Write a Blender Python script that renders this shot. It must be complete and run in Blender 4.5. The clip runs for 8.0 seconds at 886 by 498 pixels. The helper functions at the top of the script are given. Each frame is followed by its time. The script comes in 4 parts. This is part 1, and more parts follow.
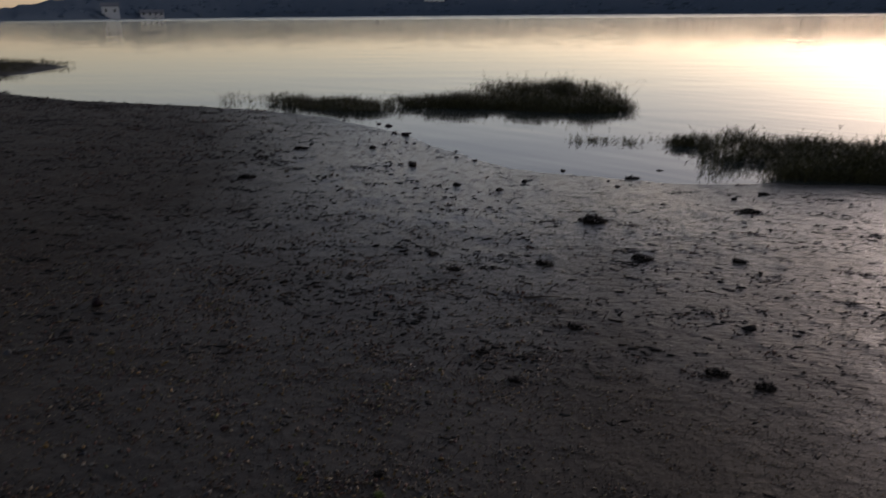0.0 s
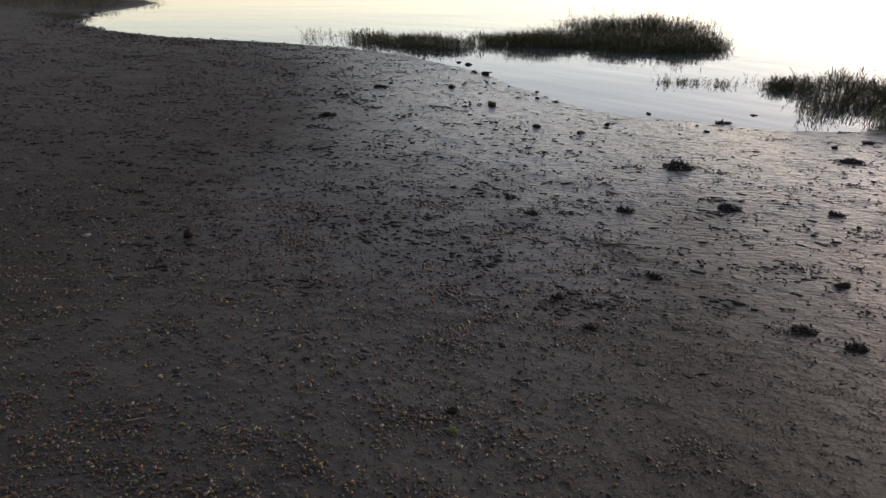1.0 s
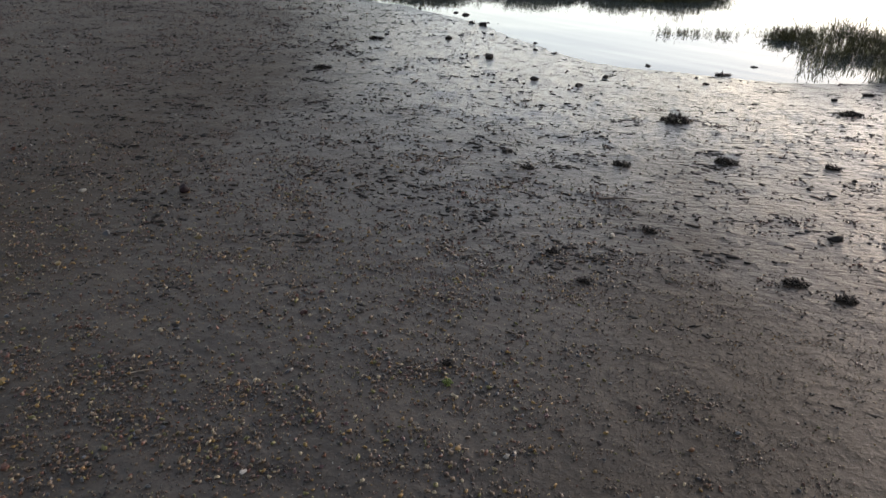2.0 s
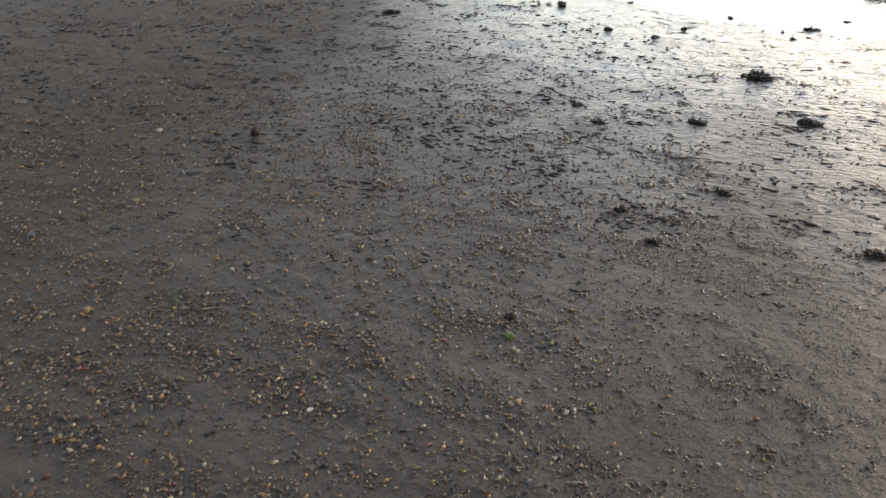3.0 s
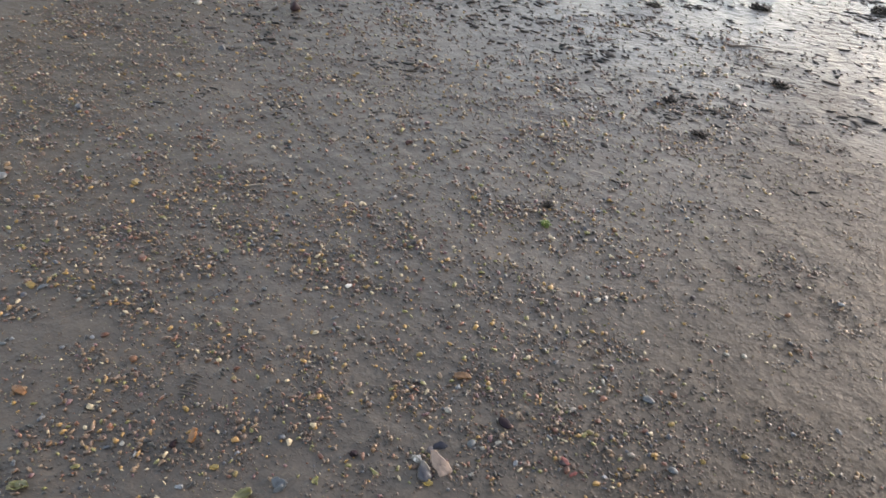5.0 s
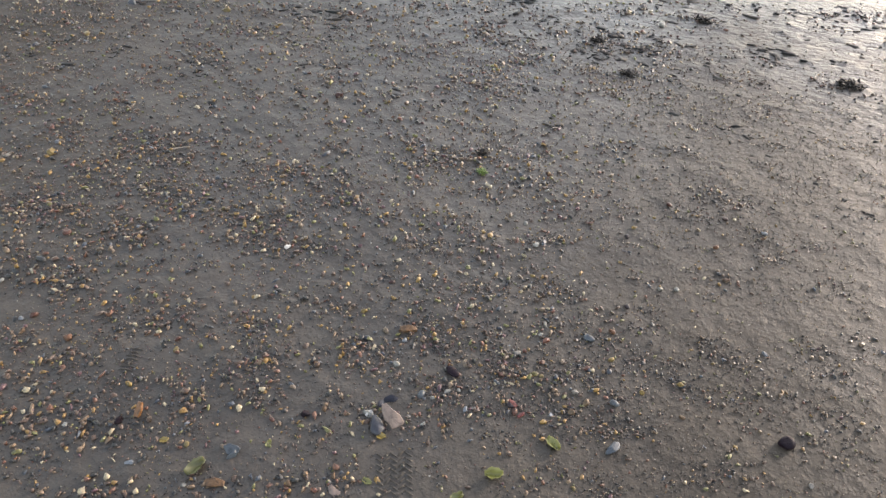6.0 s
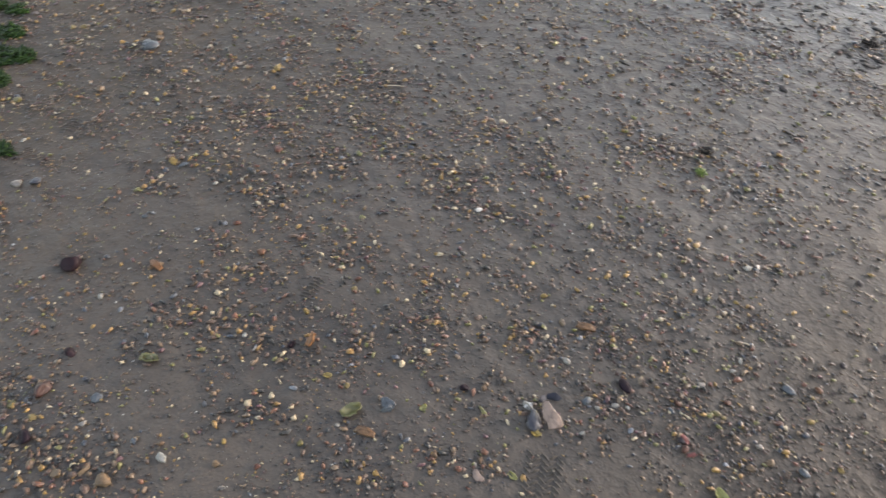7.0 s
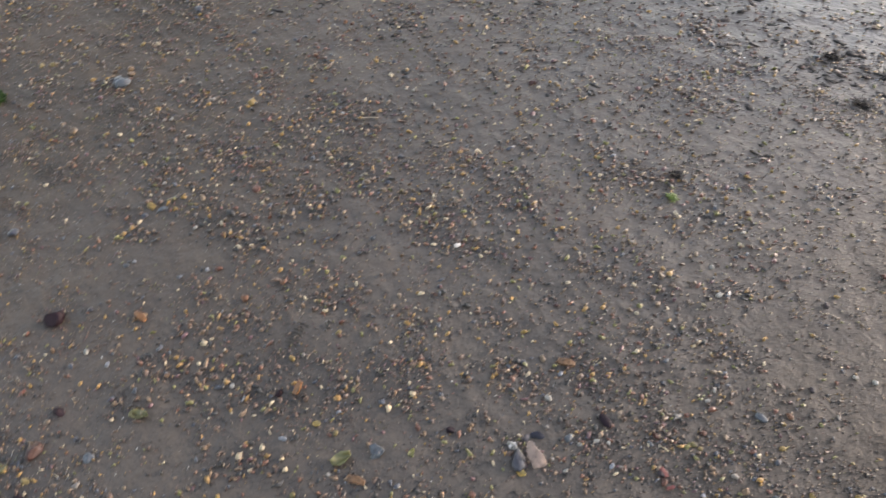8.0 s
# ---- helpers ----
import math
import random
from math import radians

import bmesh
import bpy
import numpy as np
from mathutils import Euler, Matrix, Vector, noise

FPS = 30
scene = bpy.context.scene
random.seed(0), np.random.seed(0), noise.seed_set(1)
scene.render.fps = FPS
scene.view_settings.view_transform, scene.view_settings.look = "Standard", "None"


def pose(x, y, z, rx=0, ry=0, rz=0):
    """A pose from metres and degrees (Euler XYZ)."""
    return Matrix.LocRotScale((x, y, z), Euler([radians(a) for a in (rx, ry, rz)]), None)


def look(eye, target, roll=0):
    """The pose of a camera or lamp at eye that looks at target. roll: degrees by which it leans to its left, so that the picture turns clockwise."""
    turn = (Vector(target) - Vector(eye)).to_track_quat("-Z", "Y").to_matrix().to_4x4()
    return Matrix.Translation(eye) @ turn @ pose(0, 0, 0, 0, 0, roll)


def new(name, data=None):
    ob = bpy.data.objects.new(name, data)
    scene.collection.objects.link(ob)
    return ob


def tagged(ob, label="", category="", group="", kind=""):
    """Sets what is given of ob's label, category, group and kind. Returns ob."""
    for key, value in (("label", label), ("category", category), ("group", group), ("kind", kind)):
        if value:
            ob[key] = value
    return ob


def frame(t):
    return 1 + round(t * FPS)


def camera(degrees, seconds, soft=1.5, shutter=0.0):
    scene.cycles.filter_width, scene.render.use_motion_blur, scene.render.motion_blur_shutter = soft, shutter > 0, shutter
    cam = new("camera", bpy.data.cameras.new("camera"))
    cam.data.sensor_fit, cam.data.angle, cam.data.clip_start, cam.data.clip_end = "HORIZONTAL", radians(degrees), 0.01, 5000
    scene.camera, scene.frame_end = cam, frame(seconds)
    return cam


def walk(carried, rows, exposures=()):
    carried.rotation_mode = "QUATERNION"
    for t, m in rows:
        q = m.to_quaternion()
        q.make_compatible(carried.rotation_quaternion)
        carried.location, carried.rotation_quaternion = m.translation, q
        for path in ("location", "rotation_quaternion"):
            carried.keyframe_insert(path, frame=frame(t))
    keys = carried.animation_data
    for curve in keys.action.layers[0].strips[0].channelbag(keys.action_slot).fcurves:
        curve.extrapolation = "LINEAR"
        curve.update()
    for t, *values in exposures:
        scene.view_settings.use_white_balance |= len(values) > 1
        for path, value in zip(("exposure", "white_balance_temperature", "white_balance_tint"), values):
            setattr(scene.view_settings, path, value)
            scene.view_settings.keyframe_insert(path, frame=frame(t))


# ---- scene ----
cam = camera(66.5, 8.0, soft=1.4, shutter=0.5)
PATH = [
    (0, (0.49, 0.322, 1.626), (0.258, 2.196, 0.966), -0.5),
    (0.2, (0.492, 0.327, 1.62), (0.222, 2.177, 0.911), -0.6),
    (0.5, (0.486, 0.329, 1.624), (0.263, 2.162, 0.858), -0.6),
    (0.6, (0.476, 0.328, 1.623), (0.211, 2.154, 0.851), -0.6),
    (0.7, (0.462, 0.326, 1.622), (0.13, 2.135, 0.837), -0.7),
    (0.8, (0.456, 0.325, 1.621), (0.08, 2.121, 0.825), -0.8),
    (1, (0.471, 0.326, 1.63), (0.034, 2.098, 0.812), -1.1),
    (1.2, (0.48, 0.328, 1.639), (0.066, 2.095, 0.8), -1.0),
    (2.3, (0.484, 0.312, 1.634), (0.054, 2.003, 0.656), -1.1),
    (2.5, (0.461, 0.32, 1.616), (0.004, 1.99, 0.615), -1.1),
    (2.7, (0.455, 0.319, 1.623), (-0.072, 1.955, 0.599), -1.3),
    (2.8, (0.453, 0.318, 1.63), (-0.087, 1.941, 0.593), -1.3),
    (3, (0.445, 0.31, 1.642), (-0.116, 1.91, 0.58), -1.3),
    (3.2, (0.442, 0.304, 1.645), (-0.142, 1.878, 0.558), -1.4),
    (3.5, (0.441, 0.302, 1.646), (-0.196, 1.827, 0.519), -1.5),
    (4, (0.44, 0.303, 1.642), (-0.196, 1.776, 0.448), -1.4),
    (4.5, (0.431, 0.308, 1.636), (-0.203, 1.725, 0.375), -1.5),
    (5, (0.447, 0.294, 1.637), (-0.152, 1.669, 0.314), -1.6),
    (5.2, (0.453, 0.299, 1.643), (-0.075, 1.678, 0.293), -1.4),
    (6.3, (0.439, 0.315, 1.65), (0.044, 1.623, 0.189), -0.7),
    (6.5, (0.4, 0.332, 1.635), (-0.004, 1.619, 0.158), -0.6),
    (6.6, (0.376, 0.34, 1.621), (-0.107, 1.589, 0.136), -0.7),
    (6.7, (0.36, 0.349, 1.614), (-0.206, 1.554, 0.122), -1.3),
    (6.8, (0.35, 0.361, 1.626), (-0.286, 1.507, 0.116), -1.9),
    (7, (0.313, 0.379, 1.623), (-0.463, 1.418, 0.101), -2.3),
    (7.2, (0.295, 0.371, 1.63), (-0.494, 1.4, 0.108), -2.3),
    (7.5, (0.278, 0.386, 1.659), (-0.508, 1.402, 0.127), -2.6),
    (7.7, (0.269, 0.394, 1.681), (-0.497, 1.422, 0.146), -2.5),
    (8, (0.267, 0.458, 1.748), (-0.445, 1.503, 0.199), -2.7),
]
EXPOSURES = [(0.0, 0.32, 6700, 27), (0.5, 0.92, 6700, 26), (1.0, 1.62, 6900, 24), (2.5, 2.63, 7050, 19), (3.0, 3.05, 7150, 18), (3.5, 3.58, 7200, 17), (5.0, 3.88, 7020, 18), (6.5, 3.88, 6950, 17), (8.0, 3.94, 6980, 20)]
walk(cam, [(t, look(eye, target, roll)) for t, eye, target, roll in PATH], EXPOSURES)

# ---- sky and light ----
SUN_AZ, SUN_EL = 39.0, 7.5          # degrees to the right of +y, degrees above the horizon
world = bpy.data.worlds.new("dusk_sky")
scene.world = world
world.use_nodes = True
wn = world.node_tree
sky = wn.nodes.new("ShaderNodeTexSky")
sky.sky_type = "NISHITA"
sky.sun_disc = False
sky.sun_elevation, sky.sun_rotation = radians(SUN_EL), radians(SUN_AZ)
sky.air_density, sky.dust_density, sky.ozone_density = 1.05, 0.6, 1.5
veil = wn.nodes.new("ShaderNodeHueSaturation")   # thin evening cloud pales the sky
veil.inputs["Saturation"].default_value = 0.66
wn.links.new(sky.outputs[0], veil.inputs["Color"])
wn.links.new(veil.outputs[0], wn.nodes["Background"].inputs[0])
wn.nodes["Background"].inputs[1].default_value = 0.12

sun = new("sun", bpy.data.lights.new("sun", "SUN"))
sun.data.energy, sun.data.angle, sun.data.color = 0.56, radians(8), (1.0, 0.95, 0.89)
sun_way = Vector((math.sin(radians(SUN_AZ)) * math.cos(radians(12)), math.cos(radians(SUN_AZ)) * math.cos(radians(12)), math.sin(radians(12))))
sun.matrix_world = look(sun_way * 40, (0, 0, 0))


# ---- numeric helpers ----
def lattice(ix, iy, seed):
    h = (ix.astype(np.int64) * 374761393 + iy.astype(np.int64) * 668265263 + seed * 974634777) & 0xFFFFFFFF
    h = ((h ^ (h >> 13)) * 1274126177) & 0xFFFFFFFF
    return ((h ^ (h >> 16)) & 0xFFFF) / 65535.0


def vnoise(x, y, seed=0):
    """Smooth value noise, 0 to 1, one cell a unit."""
    ix, iy = np.floor(x), np.floor(y)
    fx, fy = x - ix, y - iy
    fx, fy = fx * fx * (3 - 2 * fx), fy * fy * (3 - 2 * fy)
    a, b = lattice(ix, iy, seed), lattice(ix + 1, iy, seed)
    c, d = lattice(ix, iy + 1, seed), lattice(ix + 1, iy + 1, seed)
    return (a * (1 - fx) + b * fx) * (1 - fy) + (c * (1 - fx) + d * fx) * fy


def fbm(x, y, seed=0, octaves=3):
    total, gain, norm = 0.0, 1.0, 0.0
    for k in range(octaves):
        total = total + gain * vnoise(x * 2**k + 17.3 * k, y * 2**k - 9.1 * k, seed + k)
        norm += gain
        gain *= 0.5
    return total / norm


def smooth(a, b, v):
    t = np.clip((v - a) / (b - a), 0, 1)
    return t * t * (3 - 2 * t)


def mesh_of(name, verts, faces, shade=True):
    """A mesh from an array of places and an array of equal-sided faces."""
    verts, faces = np.asarray(verts, np.float32), np.asarray(faces, np.int32)
    me = bpy.data.meshes.new(name)
    me.vertices.add(len(verts))
    me.vertices.foreach_set("co", verts.ravel())
    me.loops.add(faces.size)
    me.loops.foreach_set("vertex_index", faces.ravel())
    me.polygons.add(len(faces))
    me.polygons.foreach_set("loop_start", np.arange(0, faces.size, faces.shape[1], dtype=np.int32))
    me.update(calc_edges=True)
    if shade:
        me.polygons.foreach_set("use_smooth", np.ones(len(faces), bool))
    me.validate()
    return me


def add_values(me, name, values):
    layer = me.attributes.new(name, "FLOAT", "POINT")
    layer.data.foreach_set("value", np.asarray(values, np.float32))


# ---- the plan of the shore ----
SHORE = np.array([(-300, 70), (-60, 36), (-24, 26.5), (-17, 24.2), (-15.1, 22.6), (-14.5, 20.9), (-14.2, 19.2), (-14.7, 18.5),
                  (-13.4, 17.2), (-13.3, 16.4), (-12.7, 15.7), (-10.8, 14.35), (-8.6, 13.3), (-5.7, 12.65), (-4.3, 12.15), (-2.75, 11.3),
                  (-1.4, 10.0), (-0.4, 8.5), (0.3, 7.65), (1.2, 7.35), (2.0, 7.1), (2.4, 7.1), (2.9, 7.22), (4.2, 7.2), (6, 6.4), (10, 3), (18, -10), (40, -60), (120, -400)], float)


def shore_distance(x, y):
    """Metres from the water's edge, positive on land."""
    best, side = np.full(np.shape(x), 1e9), np.ones(np.shape(x))
    for (ax, ay), (bx, by) in zip(SHORE[:-1], SHORE[1:]):
        dx, dy = bx - ax, by - ay
        t = np.clip(((x - ax) * dx + (y - ay) * dy) / (dx * dx + dy * dy), 0, 1)
        d = np.hypot(x - ax - t * dx, y - ay - t * dy)
        turn = dx * (y - ay) - dy * (x - ax)
        near = d < best - 1e-9
        side = np.where(near, np.where(turn < 0, 1.0, -1.0), side)
        best = np.minimum(best, d)
    return best * side


def wet_mud(x, y, d):
    """1 on the smooth wet mud near the water, 0 on the stony upper beach."""
    edge = np.interp(x, [-5, -3.4, -1.4, -0.2, 0.6, 1.1, 1.4, 3], [0.7, 1.3, 2.2, 2.5, 2.6, 2.6, 2.8, 3.4]) + 0.9 * (fbm(x * 0.9, y * 0.9, 31) - 0.5)
    return smooth(edge + 3.0, edge - 2.4, d) * smooth(-8.5, -1.2, x)


def damp_mud(x, y):
    """1 where the mud still holds water between the stones, 0 on the drier shingle away from it."""
    edge = 0.5 * (fbm(x * 0.7, y * 0.7, 35) - 0.5)
    return smooth(-3.0, -0.2, x + edge) * (1 - 0.75 * smooth(0.0, 1.1, x + edge)) * smooth(-1.5, 0.3, y + edge)


def churned(x, y, d):
    """1 on the lumpy mud of the lower beach, 0 on the firm shingle further up."""
    return smooth(2.6, 5.0, y + 0.4 * x) * smooth(-0.1, 0.3, d)


def rise(x, y, d=None):
    """The height of the bare beach, without its fine relief."""
    d = shore_distance(x, y) if d is None else d
    plane = 0.03 * (5.525 - 0.70 * x - 0.714 * y)
    plane = np.minimum(plane, 1.6)
    land = 0.035 * d + (plane - 0.035 * d) * smooth(0.6, 3.0, d)
    land = np.minimum(np.where(d < 12, land, np.maximum(land, 0.25)), 1.6)
    return np.where(d > 0, land, np.maximum(-0.06 * -d, -2.5))


def ripple_share(x, y):
    """1 where the last tide left ripple backs in the mud."""
    patch = smooth(0.45, 0.62, fbm(x * 1.3, y * 1.7, 17, 2))
    return np.maximum(patch, smooth(0.75, 0.25, np.hypot(x + 0.15, y - 1.7)))


def relief(x, y, d, wet):
    """Fine relief: soft swells, small humps, ripple backs and worm casts in the mud."""
    near = smooth(16, 6, np.hypot(x, y - 2))
    swell = 0.008 * (fbm(x * 1.6, y * 2.2, 3, 3) - 0.5)
    hump = 0.007 * (fbm(x * 9, y * 11, 8, 3) - 0.5) * (1 - 0.5 * smooth(-0.2, 0.6, x))
    # ripple backs run roughly along the shore
    u, v = 0.94 * x - 0.34 * y, 0.34 * x + 0.94 * y
    wave = np.sin(2 * np.pi * (v / 0.052 + 2.2 * fbm(u * 3.0, v * 4.0, 61, 2)))
    ripple = 0.0017 * (0.5 + 0.5 * wave) ** 1.5 * smooth(0.35, 0.6, fbm(u * 5, v * 9, 62, 2)) * ripple_share(x, y) * (1 - 0.6 * smooth(0.1, 0.7, x))
    crumble = 0.008 * np.clip(fbm(u * 20, v * 34, 63, 2) - 0.55, 0, 1) * (1 - 0.5 * wet) * (1 - 0.6 * smooth(-0.3, 0.6, x))
    lump = 0.035 * np.clip(fbm(x * 4.5, y * 5.5, 64, 3) - 0.56, 0, 1) * churned(x, y, d)
    back = 0.005 * np.clip(fbm(x * 5 + 1.5 * y, y * 15 - 2 * x, 14, 2) - 0.52, 0, 1) * wet
    casts = 0.030 * np.clip(fbm(x * 16, y * 19, 27, 2) - 0.60, 0, 1) * smooth(0.4, 0.6, fbm(x * 1.9, y * 2.6, 28, 2)) * (0.25 + 0.75 * wet)
    fine = 0.002 * (fbm(x * 45, y * 45, 21, 2) - 0.5) * (1 - 0.6 * wet)
    return (swell + hump + ripple + crumble + lump + back + casts + fine) * near * smooth(-0.6, 0.3, d)


def ground_at(x, y):
    x, y = np.asarray(x, float), np.asarray(y, float)
    d = shore_distance(x, y)
    return rise(x, y, d) + relief(x, y, d, wet_mud(x, y, d))


# ---- materials ----
def material(name, base=(0.5, 0.5, 0.5), rough=0.6, metal=0.0):
    m = bpy.data.materials.new(name)
    m.use_nodes = True
    nt = m.node_tree
    p = nt.nodes["Principled BSDF"]
    p.inputs["Base Color"].default_value = (*base, 1)
    p.inputs["Roughness"].default_value = rough
    p.inputs["Metallic"].default_value = metal
    return m, nt, p


def node(nt, kind, **values):
    n = nt.nodes.new(kind)
    for key, value in values.items():
        n.inputs[key.replace("_", " ")].default_value = value
    return n


def ramp(nt, stops, constant=False):
    n = nt.nodes.new("ShaderNodeValToRGB")
    n.color_ramp.interpolation = "CONSTANT" if constant else "LINEAR"
    while len(n.color_ramp.elements) < len(stops):
        n.color_ramp.elements.new(0.5)
    for e, (at, col) in zip(n.color_ramp.elements, stops):
        e.position, e.color = at, (*col, 1) if len(col) == 3 else col
    return n


def mix(nt, a, b, fac, kind="MIX"):
    """Colour mix of sockets or colours."""
    n = nt.nodes.new("ShaderNodeMix")
    n.data_type, n.blend_type = "RGBA", kind
    for slot, v in ((n.inputs["Factor"], fac), (n.inputs[6], a), (n.inputs[7], b)):
        if isinstance(v, bpy.types.NodeSocket):
            nt.links.new(v, slot)
        else:
            slot.default_value = (*v, 1) if isinstance(v, tuple) else v
    return n.outputs[2]


def maths(nt, op, a, b=0.0, c=0.0, clamp=False):
    n = nt.nodes.new("ShaderNodeMath")
    n.operation, n.use_clamp = op, clamp
    for slot, v in zip(n.inputs, (a, b, c)):
        if isinstance(v, bpy.types.NodeSocket):
            nt.links.new(v, slot)
        else:
            slot.default_value = v
    return n.outputs[0]


def noise_tex(nt, place, scale, detail=3.0, rough=0.55, stretch=None):
    n = node(nt, "ShaderNodeTexNoise", Scale=scale, Detail=detail, Roughness=rough)
    if stretch:
        mp = nt.nodes.new("ShaderNodeMapping")
        mp.inputs["Scale"].default_value = stretch
        nt.links.new(place, mp.inputs["Vector"])
        place = mp.outputs[0]
    nt.links.new(place, n.inputs["Vector"])
    return n.outputs["Fac"]


def bump(nt, p, height, strength, distance, after=None):
    b = node(nt, "ShaderNodeBump", Strength=strength, Distance=distance)
    nt.links.new(height, b.inputs["Height"])
    if after:
        nt.links.new(after, b.inputs["Normal"])
    nt.links.new(b.outputs[0], p.inputs["Normal"])
    return b.outputs[0]


def mud_material():
    m, nt, p = material("beach_mud")
    geo = nt.nodes.new("ShaderNodeNewGeometry").outputs["Position"]
    att = nt.nodes.new("ShaderNodeAttribute")
    att.attribute_name = "wet"
    wet = att.outputs["Fac"]
    big, mid, fine = noise_tex(nt, geo, 1.7, 4), noise_tex(nt, geo, 13, 4), noise_tex(nt, geo, 130, 3, 0.65)
    crumb, grain = noise_tex(nt, geo, 42, 3, 0.6), noise_tex(nt, geo, 420, 2)
    dry = mix(nt, (0.0188, 0.0147, 0.0108), (0.0315, 0.0247, 0.0175), mid)
    dry = mix(nt, dry, (0.0285, 0.0203, 0.0137), maths(nt, "MULTIPLY", big, 0.55))
    sandy = ramp(nt, [(0.33, (0.45, 0.44, 0.43)), (0.44, (0.97, 0.97, 0.97)), (0.58, (1.04, 1.03, 1.02)), (0.68, (1.5, 1.45, 1.38))])
    nt.links.new(fine, sandy.inputs[0])
    dry = mix(nt, dry, sandy.outputs[0], 0.9, "MULTIPLY")
    stain = ramp(nt, [(0.30, (0.72, 0.70, 0.68)), (0.5, (1.0, 1.0, 1.0)), (0.70, (1.22, 1.2, 1.17))])
    nt.links.new(noise_tex(nt, geo, 3.4, 5, 0.6, (0.6, 1.5, 1)), stain.inputs[0])
    dry = mix(nt, dry, stain.outputs[0], 1.0, "MULTIPLY")
    damp = mix(nt, (0.0184, 0.0177, 0.0170), (0.0306, 0.0279, 0.0258), mid)
    patch = maths(nt, "ADD", wet, maths(nt, "MULTIPLY", maths(nt, "SUBTRACT", big, 0.5), 0.6), clamp=True)
    nt.links.new(mix(nt, dry, damp, patch), p.inputs["Base Color"])
    damp_at = nt.nodes.new("ShaderNodeAttribute")
    damp_at.attribute_name = "damp"
    rough_dry = maths(nt, "ADD", maths(nt, "MULTIPLY_ADD", mid, 0.22, 0.54), maths(nt, "MULTIPLY", damp_at.outputs["Fac"], -0.10))
    gloss = maths(nt, "MULTIPLY_ADD", damp_at.outputs["Fac"], 0.22, 0.08)
    nt.links.new(gloss, p.inputs["Specular IOR Level"])
    rough_wet = maths(nt, "MULTIPLY_ADD", crumb, 0.25, 0.20)
    r = nt.nodes.new("ShaderNodeMix")
    for slot, v in ((r.inputs[0], patch), (r.inputs[2], rough_dry), (r.inputs[3], rough_wet)):
        nt.links.new(v, slot)
    nt.links.new(r.outputs[0], p.inputs["Roughness"])
    # a thin film of water stands on the wettest mud
    film = ramp(nt, [(0.2, (0, 0, 0)), (0.6, (0.43, 0.43, 0.43)), (1.0, (1, 1, 1))])
    nt.links.new(patch, film.inputs[0])
    nt.links.new(maths(nt, "MULTIPLY", film.outputs[0], 0.95), p.inputs["Coat Weight"])
    p.inputs["Coat Roughness"].default_value = 0.25
    p.inputs["Coat IOR"].default_value = 1.36
    n0 = bump(nt, p, noise_tex(nt, geo, 4.5, 4, 0.65), 0.2, 0.03)
    n1 = bump(nt, p, mid, 0.25, 0.010, n0)
    nt.links.new(maths(nt, "MULTIPLY_ADD", wet, 0.35, 0.22), n1.node.inputs["Strength"])
    pock = noise_tex(nt, geo, 24, 3, 0.6, (0.7, 1.3, 1))
    n1 = bump(nt, p, pock, 0.3, 0.012, n1)
    churn = nt.nodes.new("ShaderNodeAttribute")
    churn.attribute_name = "churn"
    nt.links.new(maths(nt, "MULTIPLY_ADD", churn.outputs["Fac"], 0.6, 0.10), n1.node.inputs["Strength"])
    # pits and smears drawn out along the shore in the soft mud
    pits = ramp(nt, [(0.36, (0, 0, 0)), (0.50, (1, 1, 1))])
    nt.links.new(noise_tex(nt, geo, 15, 3, 0.6, (0.55, 1.7, 1)), pits.inputs[0])
    n1 = bump(nt, p, pits.outputs[0], 0.3, 0.012, n1)
    nt.links.new(maths(nt, "MULTIPLY", wet, 0.55), n1.node.inputs["Strength"])
    lumps = ramp(nt, [(0.46, (0, 0, 0)), (0.66, (1, 1, 1))])
    nt.links.new(crumb, lumps.inputs[0])
    n2 = bump(nt, p, lumps.outputs[0], 0.22, 0.005, n1)
    nt.links.new(n2, p.inputs["Coat Normal"])
    n3 = bump(nt, p, fine, 0.2, 0.003, n2)
    bump(nt, p, grain, 0.25, 0.0012, n3)
    return m


